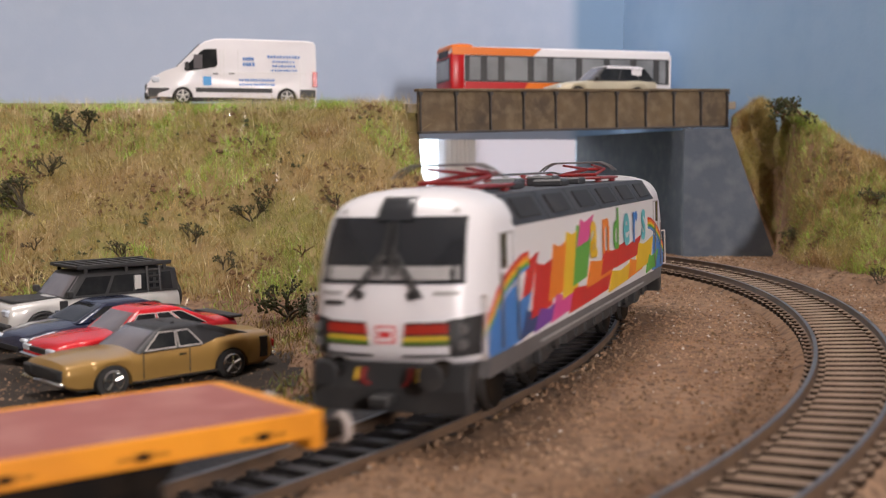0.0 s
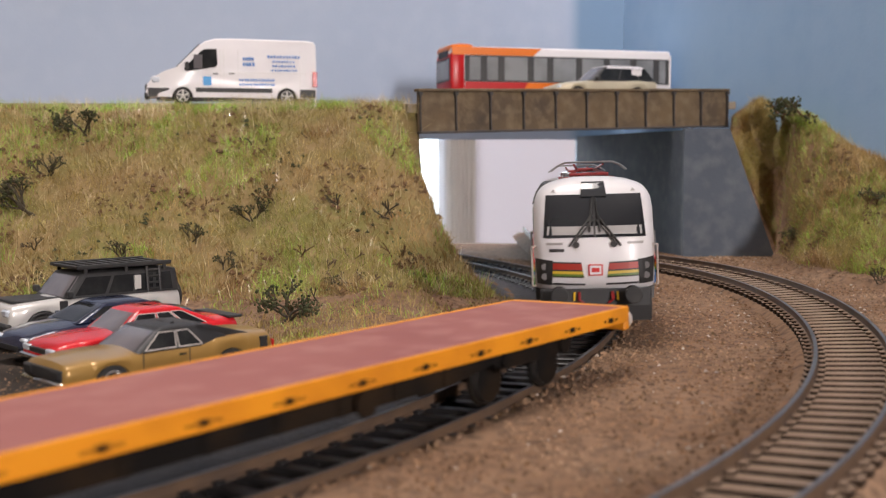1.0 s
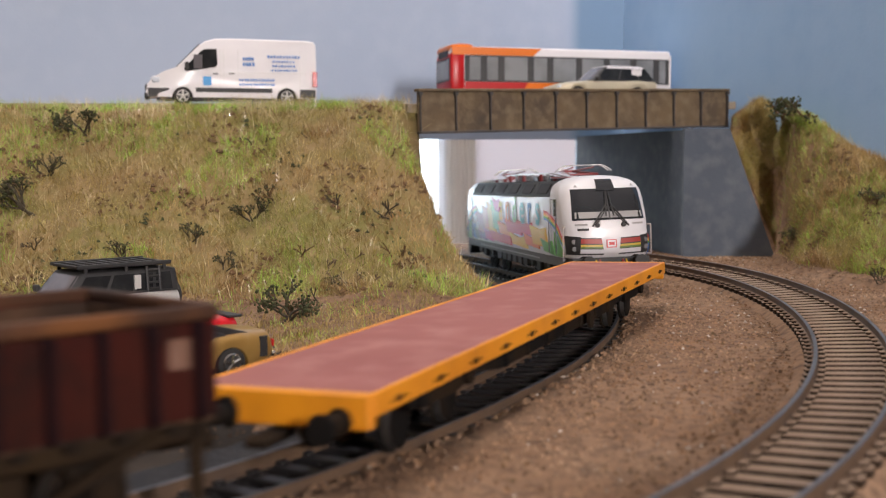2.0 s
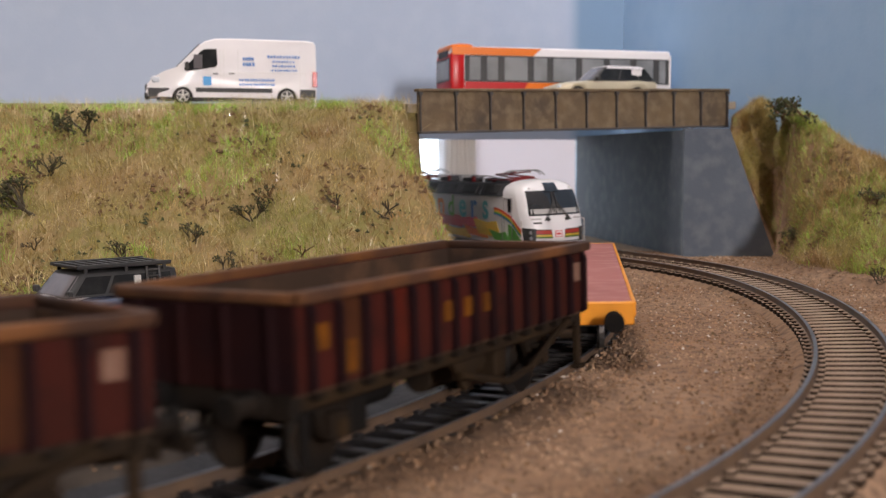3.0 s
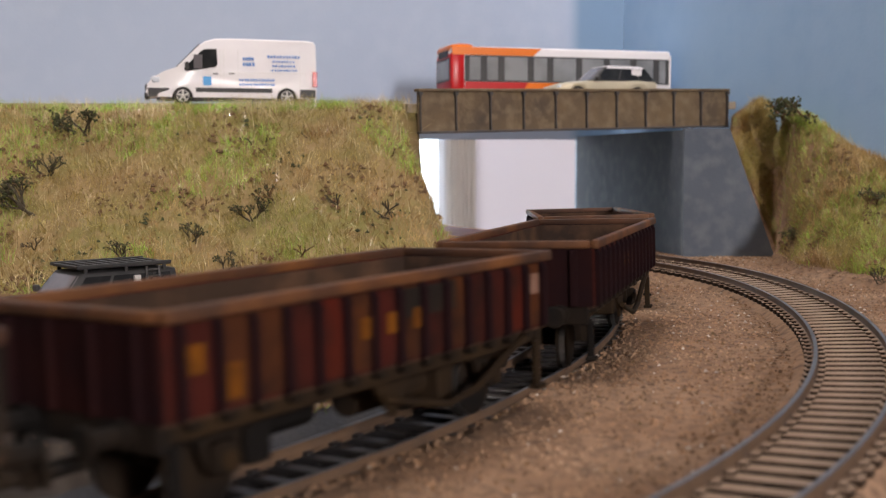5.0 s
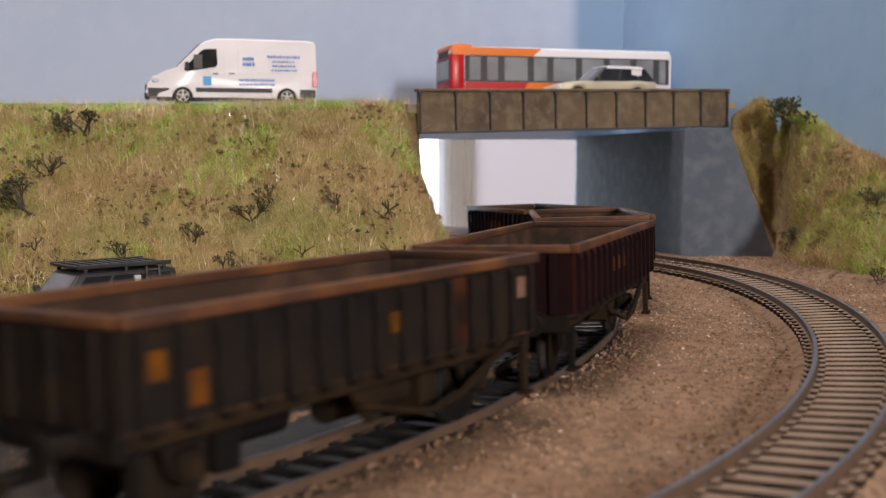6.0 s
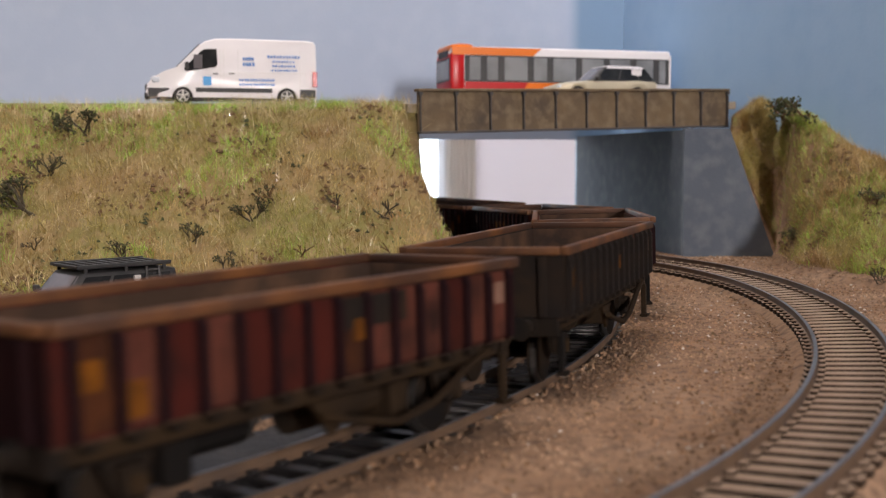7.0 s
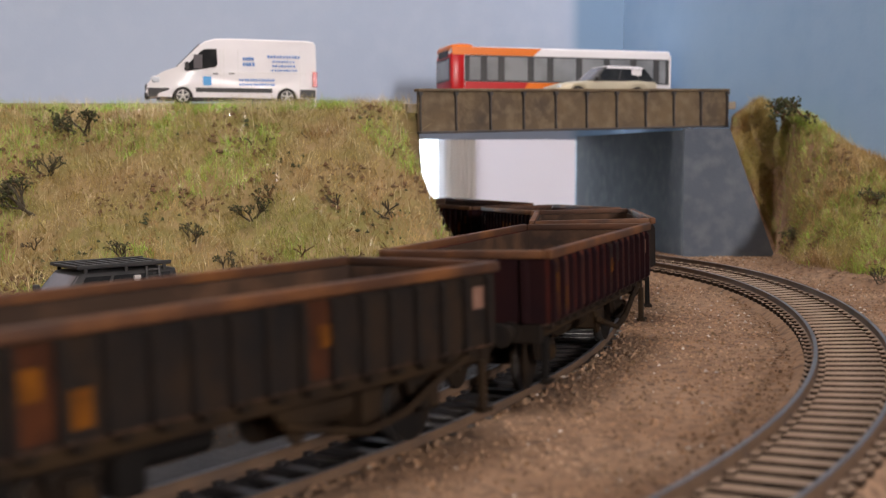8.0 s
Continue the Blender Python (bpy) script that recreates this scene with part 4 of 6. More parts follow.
    # roof: dark sloping panels and equipment between the cabs
    for s in (-1, 1):
        for i in range(6):
            x0 = -78.5 + i * 26.2
            part("roof_panel", quad(BM(), (x0, s * 17.25, 35.2), (x0 + 25.7, s * 17.25, 35.2), (x0 + 25.7, s * 13.5, 41.35), (x0, s * 13.5, 41.35), -0.35 * s), M_lroof, w, "dark grey sloping roof panel")
            part("roof_grille", quad(BM(), (x0 + 5, s * 16.75, 36.4), (x0 + 21, s * 16.75, 36.4), (x0 + 21, s * 14.3, 40.4), (x0 + 5, s * 14.3, 40.4), -0.55 * s), M_lblack, w)
    part("roof_deck", box(BM(), -78, 78, -13.3, 13.3, 41.2, 41.6), M_lroof, w, "dark grey roof deck")
    for x, y, h in ((-30, 0, 2.0), (-18, 3, 2.6), (0, -4, 2.0), (14, 2, 2.8), (28, -2, 2.0)):
        part("roof_box", box(BM(), x - 4, x + 4, y - 4, y + 4, 41.5, 41.5 + h, 0.5), M_lroof, w)
    for x in (-36, -24, -8, 8, 22, 36):
        bm = BM()
        for k in range(4):
            cyl(bm, (x, 6, 42.0 + k * 0.8), 1.1, 0.4, "z", 10)
        cyl(bm, (x, 6, 43.2), 0.6, 3.2, "z", 8)
        part("post_insulator", bm, M_panto if x in (-24, 8, 36) else M_insul, w)
    bm = BM()
    rod(bm, (-40, 6, 45.0), (40, 6, 45.0), 0.3)
    rod(bm, (-56, 4, 43.4), (-40, 6, 45.0), 0.3)
    rod(bm, (40, 6, 45.0), (56, 4, 43.4), 0.3)
    part("bus_bar", bm, M_wire, w)
    # painted sides: broad slanting colour fields and the slogan's legible letters
    fields = ((-84, -70, 11.6, 21, M_blue), (-72, -64, 20, 29, M_red), (-74, -60, 11.7, 18, M_navy), (-66, -48, 15, 27, M_red), (-64, -44, 11.8, 17, M_purple),
              (-52, -36, 17, 30, M_orange), (-50, -30, 12, 18.5, M_pink), (-40, -24, 16, 32, M_gold), (-30, -14, 18, 33, M_green), (-26, -12, 27, 34.2, M_pink),
              (-34, 10, 12, 18, M_red), (-16, 14, 16, 23, M_orange), (0, 30, 17.5, 24.5, M_red), (10, 40, 12, 18, M_gold), (20, 52, 18, 24.5, M_red),
              (36, 60, 13, 19, M_orange), (48, 74, 14, 23, M_gold), (66, 84, 11.8, 18, M_green))
    for s in (-1, 1):
        for k, (x0, x1, z0, z1, mt) in enumerate(fields):
            a, b = (x0, x1) if s < 0 else (-x1, -x0)
            part("colour_field", side_patch(BM(), s, [(a - 2, z0), (b - 3, z0 + 1), (b + 3, z1), ((a + b) / 2, z1 - 1.5), (a + 3, z1 - 0.5)], 0.08 + 0.013 * k), mt, w)
        turn = pose(0, 0, 0, 90, 0, 0) if s < 0 else pose(0, 0, 0, 90, 0, 180)
        for i, (ch, mt) in enumerate(zip("anders", (M_gold, M_orange, M_green, M_teal, M_blue, M_teal))):
            x = -14 + i * 14.0
            word(ch, 19 if ch != "d" else 16, mt, w, mm(x if s < 0 else -x, s * (LW + 0.33), 23.5) @ turn)
        part("data_bar", box(BM(), -60, 60, s * 17.15 - 0.15, s * 17.15 + 0.15, 9.0, 9.5), M_desk, w, "small pale data lettering bar")
        for i in range(6):
            x = -26 + i * 10.4
            part("underfloor_box", box(BM(), x - 4.2, x + 4.2, s * 11.5 - 3.5, s * 11.5 + 3.5, 3.6, 7.8, 0.5), M_lblack, w)
    return w


loco = locomotive()
loco.scale = (0.985, 0.985, 0.97)

# ------------------------------------------------------------------ road vehicles
M_vwhite = mat("van_white", (0.74, 0.71, 0.72), 0.5, 0, (0.69, 0.66, 0.68), 30, 0.5, coat=0.08)
M_vblack = mat("black_trim", (0.022, 0.022, 0.023), 0.55, 0, (0.04, 0.038, 0.036), 150, 0.5)
M_vblue = mat("blue_print", (0.08, 0.22, 0.55), 0.5, 0, (0.16, 0.30, 0.6), 300, 0.6)
M_vcyan = mat("bright_blue_panel", (0.02, 0.27, 0.62), 0.4, 0, (0.03, 0.34, 0.7), 200, 0.5)
M_vlight = mat("pale_headlamp_lens", (0.62, 0.66, 0.72), 0.12, 0, (0.5, 0.54, 0.62), 300, 0.5, coat=0.6)
M_vred = mat("red_lamp_lens", (0.5, 0.02, 0.02), 0.2, 0, (0.4, 0.015, 0.015), 300, 0.5, coat=0.5)
M_chrome = mat("chrome", (0.75, 0.74, 0.72), 0.18, 1.0, (0.6, 0.59, 0.57), 200, 0.4)
M_tyre = mat("tyre_rubber", (0.025, 0.024, 0.023), 0.85, 0, (0.05, 0.045, 0.04), 250, 0.5)
# the gleam of chrome trim, put in as plain pale paint
M_trim = mat("pale_chrome_gleam", (0.62, 0.58, 0.54), 0.3, 0, (0.5, 0.46, 0.43), 200, 0.5)
M_gold_car = mat("gold_metallic_paint", (0.38, 0.225, 0.065), 0.3, 0.3, (0.32, 0.19, 0.055), 60, 0.5, coat=0.5)
M_vinyl = mat("black_vinyl_roof", (0.02, 0.02, 0.022), 0.5, 0, (0.035, 0.034, 0.036), 150, 0.5, 0.15, 2500)
M_red_car = mat("red_car_paint", (0.60, 0.014, 0.022), 0.22, 0, (0.45, 0.018, 0.024), 60, 0.5, coat=0.2)
M_navy_car = mat("dark_blue_car_paint", (0.012, 0.018, 0.05), 0.25, 0.2, (0.016, 0.022, 0.06), 60, 0.5, coat=0.6)
M_silver = mat("silver_car_paint", (0.66, 0.64, 0.61), 0.3, 0.15, (0.57, 0.55, 0.53), 60, 0.5, coat=0.4)
M_cream = mat("champagne_car_paint", (0.55, 0.48, 0.34), 0.32, 0.2, (0.48, 0.42, 0.3), 60, 0.5, coat=0.4)
M_cabin_glass = mat("car_window_glass", (0.014, 0.015, 0.017), 0.08, 0, (0.035, 0.036, 0.036), 130, 0.6, spec=0.3)
M_pale_glass = mat("pale_reflecting_glass", (0.13, 0.12, 0.13), 0.08, 0, (0.22, 0.20, 0.21), 50, 0.6, coat=0.3, spec=0.6)
M_bus_red = mat("bus_red", (0.46, 0.005, 0.007), 0.3, 0, (0.38, 0.005, 0.007), 40, 0.5, spec=0.3)
M_bus_orange = mat("bus_orange", (0.74, 0.17, 0.004), 0.3, 0, (0.66, 0.14, 0.004), 40, 0.5, spec=0.3)
M_bus_glass = mat("bus_window_pane", (0.26, 0.27, 0.28), 0.15, 0, (0.12, 0.125, 0.13), 45, 0.8, coat=0.2)


def car_wheel(parent, x, y, r, s, rim=None, width=2.6):
    bm = BM()
    cyl(bm, (x, y, r), r, width, "y", 20, bevel=0.35)
    t = part("wheel", bm, M_tyre, parent, smooth=True)
    bm = BM()
    cyl(bm, (x, y + s * (width / 2 + 0.02), r), r * 0.62, 0.3, "y", 18)
    o = part("rim", bm, M_vblack, t)
    bm = BM()
    for k in range(5):
        a = k * math.tau / 5 + 0.3
        rod(bm, (x, y + s * (width / 2 + 0.2), r), (x + r * 0.58 * math.cos(a), y + s * (width / 2 + 0.2), r + r * 0.58 * math.sin(a)), r * 0.11, 5)
    cyl(bm, (x, y + s * (width / 2 + 0.25), r), r * 0.18, 0.3, "y", 10)
    for k in range(20):
        a, b = k * math.tau / 20, (k + 1) * math.tau / 20
        rod(bm, (x + r * 0.62 * math.cos(a), y + s * (width / 2 + 0.12), r + r * 0.62 * math.sin(a)), (x + r * 0.62 * math.cos(b), y + s * (width / 2 + 0.12), r + r * 0.62 * math.sin(b)), r * 0.05, 4)
    part("spokes", bm, rim or M_chrome, t, "bright five-spoke wheel face")


def with_arches(top, zb, wheels, r):
    """Side outline of a car body, front at +x: top line from rear to front, then the sill with round wheel arches, going back."""
    pts = list(top)
    for x in sorted(wheels, reverse=True):
        for k in range(9):
            a = math.pi * k / 8
            pts.append((x + r * math.cos(a), max(zb, zb + r * math.sin(a) * 1.0)))
    return pts


def car_body(parent, top, zb, wheels, arch, hw, material, crown=0.9, name="body", taper=1.2):
    """Body shell: cross-sections lofted nose to tail, with rounded shoulders, drawn-in ends and arched wheel openings."""
    zmax = max(z for x, z in top)
    prof = sorted((x, z) for x, z in top if z > 0.5 * zmax)
    x0, x1 = min(x for x, z in top), max(x for x, z in top)
    xs = set(np.linspace(x0, x1, 35)) | {x0 + 0.5, x0 + 1.2, x1 - 0.5, x1 - 1.2}
    for wx in wheels:
        xs |= {wx + arch * math.cos(k * math.pi / 10) * 1.001 for k in range(11)}
    rings = []
    for x in sorted(xs):
        e = min(x - x0, x1 - x)
        zt = float(np.interp(x, [q[0] for q in prof], [q[1] for q in prof])) - 0.9 * max(0.0, 1 - e / 1.6) ** 2
        w = hw * (1 - 0.10 * max(0.0, 1 - e / 9) ** 2 - 0.05 * max(0.0, 1 - e / 1.5) ** 2)
        low = zb + 1.6 * max(0.0, 1 - e / 4)
        for wx in wheels:
            if abs(x - wx) < arch:
                low = max(low, zb + math.sqrt(arch ** 2 - (x - wx) ** 2) * 1.08)
        low = min(low, zt - 1.2)
        h = zt - low
        half = [(0.88, 0.0, 0), (0.965, 0.10, 0), (0.995, 0.42, 0), (1.0, 0.60, 0), (0.985, 0.76, 0), (0.945, 0.90, 0), (0.86, 0.985, 0.1), (0.6, 1.0, 0.55), (0.25, 1.0, 0.95), (0.0, 1.0, 1.0)]
        right = [(x, -k * w, low + f * h + c * crown * 0.8) for k, f, c in half]
        rings.append(right + [(x, -q[1], q[2]) for q in right[-2::-1]])
    return part(name, loft(BM(), rings), material, parent, smooth=True)


def cabin(parent, base, top, hw0, hw1, z0, z1, material, roof_material, glass, screen_glass, pillars, roof_crown=0.5, post=None):
    """Greenhouse: rounded shell, domed roof, curved windscreen and rear window, side windows between the pillar stations."""
    (b0, b1), (t0, t1) = base, top
    X = lambda u, v: (b0 + (t0 - b0) * v) * (1 - u) + (b1 + (t1 - b1) * v) * u
    W = lambda v: hw0 + (hw1 - hw0) * v ** 1.15
    Z = lambda v: z0 + (z1 - z0) * v

    def ring(xa, xb, w, z, r=1.7):
        out = []
        for cx, cy, a0 in ((xb - r, w - r, 0), (xa + r, w - r, 90), (xa + r, -w + r, 180), (xb - r, -w + r, 270)):
            for k in range(5):
                a = radians(a0 + 22.5 * k)
                out.append((cx + r * math.cos(a), cy + r * math.sin(a), z))
        return out
    shell = part("cabin", loft(BM(), [ring(X(0, v), X(1, v), W(v), Z(v)) for v in (0, 0.35, 0.7, 1.0)]), material, parent, smooth=True)
    lv = [(-0.35, -0.9), (-0.15, -0.25), (0.35, 0.15), (1.3, 0.15 + 0.5 * roof_crown), (3.0, 0.15 + 0.85 * roof_crown), (5.5, 0.15 + roof_crown)]
    part("roof", loft(BM(), [ring(t0 + i * 1.2, t1 - i, hw1 - i, z1 + dz, max(0.3, min(2.0, hw1 - i - 0.2))) for i, dz in lv]), roof_material, shell, smooth=True)
    for u, mtl, nm in ((1, screen_glass, "windscreen"), (0, glass, "rear_window")):
        bm = BM()
        d = 1 if u else -1
        grid = []
        for v in (0.08, 0.5, 0.93):
            for k in range(9):
                f = -1 + k / 4
                grid.append((X(u, v) + d * (0.22 - 0.9 * max(0.0, abs(f) - 0.72) ** 2 * 6), f * (W(v) - 0.75), Z(v)))
        fr = [bm.verts.new(p) for p in grid]
        bk = [bm.verts.new((p[0] - d * 0.7, p[1], p[2])) for p in grid]
        for j in range(2):
            for i in range(8):
                q = (j * 9 + i, j * 9 + i + 1, j * 9 + i + 10, j * 9 + i + 9)
                bm.faces.new([fr[n] for n in q])
                bm.faces.new([bk[n] for n in q[::-1]])
        edge = list(range(9)) + [17, 26] + list(range(25, 17, -1)) + [9]
        for i, j in zip(edge, edge[1:] + edge[:1]):
            bm.faces.new((fr[i], fr[j], bk[j], bk[i]))
        part(nm, bm, mtl, shell, smooth=True)
    for s in (-1, 1):
        for u0, u1 in zip(pillars, pillars[1:]):
            g = 0.016
            uv = ((u0 + g, 0.10), (u1 - g, 0.10), (u1 - g, 0.86), (u0 + g, 0.86))
            pts = [Vector((X(u, v), s * (W(v) + 0.06), Z(v))) for u, v in uv]
            part("side_window", quad(BM(), *pts, 0.12 * -s), glass, shell)
            if post:
                bm = BM()
                for i, j in ((0, 1), (1, 2), (2, 3), (3, 0)):
                    rod(bm, pts[i] + Vector((0, s * 0.1, 0)), pts[j] + Vector((0, s * 0.1, 0)), 0.14, 5)
                part("window_trim", bm, post, shell, "thin window trim, chrome gleam painted pale")
    return shell


def side_panel(parent, name, x0, x1, y, s, z0, z1, material, label="", bevel=0.0):
    a, b = sorted((y - s * 0.1, y + s * 0.18))
    return part(name, box(BM(), x0, x1, a, b, z0, z1, bevel), material, parent, label)


def muscle_car(m):
    c = thing("muscle_car", "gold two-door muscle car with black vinyl roof", "car", "cars in the car park", m)
    top = [(-30.2, 9.8), (-29.6, 11.6), (-20, 12.2), (-12, 12.0), (-7, 10.9), (2, 10.9), (10, 10.6), (20, 10.2), (29.6, 9.4), (30.4, 8.2), (30.2, 4.2), (29.5, 3.0)]
    car_body(c, [(-29.4, 3.4), (-30.4, 6.5)] + top, 2.8, (-16.4, 17.8), 5.2, 11.2, M_gold_car)
    cabin(c, (-20.0, 11.4), (-8.6, 4.0), 10.3, 8.4, 10.4, 15.9, M_vinyl, M_vinyl, M_cabin_glass, M_pale_glass, (0.36, 0.62, 0.95), 0.7, M_trim)
    part("rear_quarter", prism(BM(), [(-24.5, 11.7), (-14, 11.4), (-7.6, 16.0), (-10.5, 15.9)], -9.1, 9.1, "y", 0.7, 3), M_vinyl, c, "black vinyl sail panel", smooth=True)
    part("grille", box(BM(), 29.9, 30.9, -9.6, 9.6, 5.6, 8.6, 0.3), M_vblack, c, "black full-width grille")
    for s in (-1, 1):
        part("headlight_cover", box(BM(), 30.5, 31.1, s * 7 - 2.1, s * 7 + 2.1, 6.0, 8.2, 0.2), M_vblack, c)
        part("tail_light", box(BM(), -31.0, -30.2, s * 5.4 - 4.6, s * 5.4 + 4.6, 7.2, 9.4, 0.3), M_vred, c)
        part("rear_stripe", box(BM(), -27.8, -25.4, s * 10.95 - 0.45, s * 10.95 + 0.2, 5.0, 10.9, 0.1), M_vblack, c, "black bumblebee stripe")
        side_panel(c, "door_seam", -3.6, -3.4, s * 11.1, s, 4.0, 10.4, M_vblack)
        side_panel(c, "door_seam", 9.6, 9.8, s * 11.1, s, 4.0, 10.4, M_vblack)
        side_panel(c, "door_handle", -2.4, -0.2, s * 11.2, s, 8.8, 9.3, M_chrome, "chrome handle")
        side_panel(c, "sill_trim", -11.5, 12.8, s * 11.15, s, 3.1, 3.6, M_chrome, "bright sill strip")
        for x in (-16.4, 17.8):
            car_wheel(c, x, s * 9.7, 4.3, s)
    part("front_bumper", box(BM(), 29.6, 31.4, -10.6, 10.6, 4.2, 5.5, 0.5), M_chrome, c, "chrome front bumper", smooth=True)
    part("rear_bumper", box(BM(), -31.2, -29.6, -10.6, 10.6, 4.6, 6.0, 0.5), M_chrome, c, "chrome rear bumper", smooth=True)
    part("underside", box(BM(), -26, 26, -8.5, 8.5, 2.2, 5), M_vblack, c)
    return c


def coupe(m):
    c = thing("fastback_coupe", "bright red fastback coupe with a black spoiler", "car", "cars in the car park", m)
    top = [(-29, 9.8), (-28, 10.8), (-18, 10.9), (-8, 10.2), (6, 10.0), (16, 9.6), (26, 8.4), (28.4, 6.6), (28.2, 3.6), (27.6, 2.8)]
    car_body(c, [(-28.4, 3.0), (-29.4, 6.4)] + top, 2.8, (-16, 16.5), 4.2, 10.6, M_red_car)
    cabin(c, (-25.0, 10.5), (-11.0, 3.0), 9.8, 7.7, 9.5, 15.6, M_red_car, M_red_car, M_cabin_glass, M_pale_glass, (0.13, 0.36, 0.62, 0.95), 0.7, M_trim)
    part("spoiler", box(BM(), -30.4, -25.6, -9.8, 9.8, 10.9, 11.7, 0.3), M_vblack, c, "black boot spoiler")
    for s in (-1, 1):
        part("headlight", box(BM(), 27.4, 28.6, s * 7 - 2, s * 7 + 2, 5.6, 7.4, 0.3), M_vlight, c)
        side_panel(c, "door_seam", -5.0, -4.8, s * 10.5, s, 3.6, 9.6, M_vblack)
        for x in (-16, 16.5):
            car_wheel(c, x, s * 9.0, 3.6, s)
    part("front_bumper", box(BM(), 27.4, 29.2, -10, 10, 3.6, 5.0, 0.4), M_chrome, c)
    part("grille", box(BM(), 27.8, 28.7, -4.6, 4.6, 5.6, 7.2, 0.2), M_vblack, c)
    part("underside", box(BM(), -25, 25, -8, 8, 2.0, 4.6), M_vblack, c)
    return c


def saloon(m):
    c = thing("saloon_car", "dark blue glossy modern saloon car", "car", "cars in the car park", m)
    top = [(-27.5, 10.2), (-26.5, 11.4), (-18, 11.7), (-6, 11.2), (8, 10.6), (18, 9.6), (26, 7.8), (28, 6.0), (27.8, 3.2), (27, 2.6)]
    car_body(c, [(-27, 3.0), (-27.8, 6.4)] + top, 2.6, (-16, 16.5), 4.3, 10.9, M_navy_car)
    cabin(c, (-23.5, 12.0), (-12.5, 2.5), 9.9, 7.6, 10.6, 15.4, M_navy_car, M_navy_car, M_cabin_glass, M_cabin_glass, (0.12, 0.4, 0.66, 0.94), 0.9)
    for s in (-1, 1):
        part("headlight", box(BM(), 25.4, 27.4, s * 7.6 - 1.9, s * 7.6 + 1.9, 6.2, 7.6, 0.5), M_vlight, c, smooth=True)
        part("door_mirror", box(BM(), 6.2, 8.0, s * 11.4 - 1.2, s * 11.4 + 1.2, 10.6, 12.0, 0.4), M_navy_car, c)
        for x in (-16, 16.5):
            car_wheel(c, x, s * 9.3, 3.8, s)
    part("lower_grille", box(BM(), 27.2, 28.2, -7, 7, 3.4, 5.2, 0.3), M_vblack, c)
    part("underside", box(BM(), -24, 24, -8, 8, 2.0, 4.6), M_vblack, c)
    return c


def off_roader(m):
    c = thing("off_road_vehicle", "silver off-road vehicle with black roof rack", "car", "cars in the car park", m)
    top = [(-27, 13.4), (-14, 13.7), (0, 13.7), (10, 13.5), (24, 12.7), (27.2, 11.8), (27.8, 8.0), (27.4, 4.6)]
    car_body(c, [(-27, 4.6), (-27.4, 8)] + top, 4.4, (-16.8, 17.8), 5.4, 11.8, M_silver, 0.5, taper=0.6)
    cabin(c, (-27, 11.5), (-26.2, 5.8), 11.3, 9.9, 13.4, 20.6, M_vblack, M_vblack, M_cabin_glass, M_pale_glass, (0.06, 0.24, 0.42, 0.66, 0.94), 0.5)
    part("bonnet_panel", box(BM(), 11, 25.5, -7.5, 7.5, 13.0, 13.7, 0.3), M_vblack, c, "black bonnet panel")
    rack = part("roof_rack", box(BM(), -24, 6, -9.8, 9.8, 22.0, 22.4), M_vblack, c, "black slatted roof rack")
    for i in range(9):
        part("rack_slat", box(BM(), -24 + i * 3.6, -22.4 + i * 3.6, -9.8, 9.8, 22.3, 23.0, 0.15), M_vblack, rack)
    for y in (-9.8, 9.8):
        part("rack_rail", box(BM(), -24.4, 6.8, y - 0.5, y + 0.5, 22.2, 23.4, 0.2), M_vblack, rack)
        for x in (-22, -9, 4):
            part("rack_foot", box(BM(), x - 0.5, x + 0.5, y - 0.4, y + 0.4, 20.6, 22.3), M_vblack, rack)
    bm = BM()
    for x in (-19.6, -15.4):
        rod(bm, (x, 11.9, 13.6), (x, 11.0, 21.8), 0.45)
    for k in range(4):
        z = 14.6 + k * 2.0
        rod(bm, (-19.6, 11.9 - 0.11 * (z - 13.6), z), (-15.4, 11.9 - 0.11 * (z - 13.6), z), 0.4)
    part("side_ladder", bm, M_vblack, c, "black side ladder")
    part("pale_pillar", box(BM(), -13.4, -11.2, 10.4, 11.25, 14.6, 19.2, 0.1), M_silver, c, "silver window pillar")
    part("spare_wheel", cyl(BM(), (-28.6, 2, 10.6), 4.8, 2.6, "x", 20, bevel=0.4), M_tyre, c, smooth=True)
    for s in (-1, 1):
        part("headlight", box(BM(), 26.6, 28.2, s * 8 - 1.9, s * 8 + 1.9, 9.2, 11.4, 0.5), M_vlight, c)
        for x in (-16.8, 17.8):
            bm = BM()
            for k in range(10):
                a, b = math.pi * k / 10, math.pi * (k + 1) / 10
                rod(bm, (x + 5.4 * math.cos(a), s * 11.7, 4.4 + 5.4 * math.sin(a)), (x + 5.4 * math.cos(b), s * 11.7, 4.4 + 5.4 * math.sin(b)), 0.5, 5)
            part("arch_trim", bm, M_vblack, c)
        part("door_mirror", box(BM(), 9.4, 11.2, s * 12.6 - 1.2, s * 12.6 + 1.2, 13.8, 16.0, 0.4), M_vblack, c)
        side_panel(c, "side_vent", 10.6, 13.0, s * 11.7, s, 9.0, 13.0, M_vblack)
        side_panel(c, "door_handle", -1.5, 1.0, s * 11.65, s, 11.6, 12.2, M_vblack)
        for x in (-16.8, 17.8):
            car_wheel(c, x, s * 10.2, 4.6, s, M_silver, 3.0)
    part("front_bumper", box(BM(), 26.8, 29.2, -11, 11, 4.4, 7.2, 0.6), M_vblack, c)
    part("underside", box(BM(), -24, 24, -9, 9, 3.4, 7), M_vblack, c)
    return c


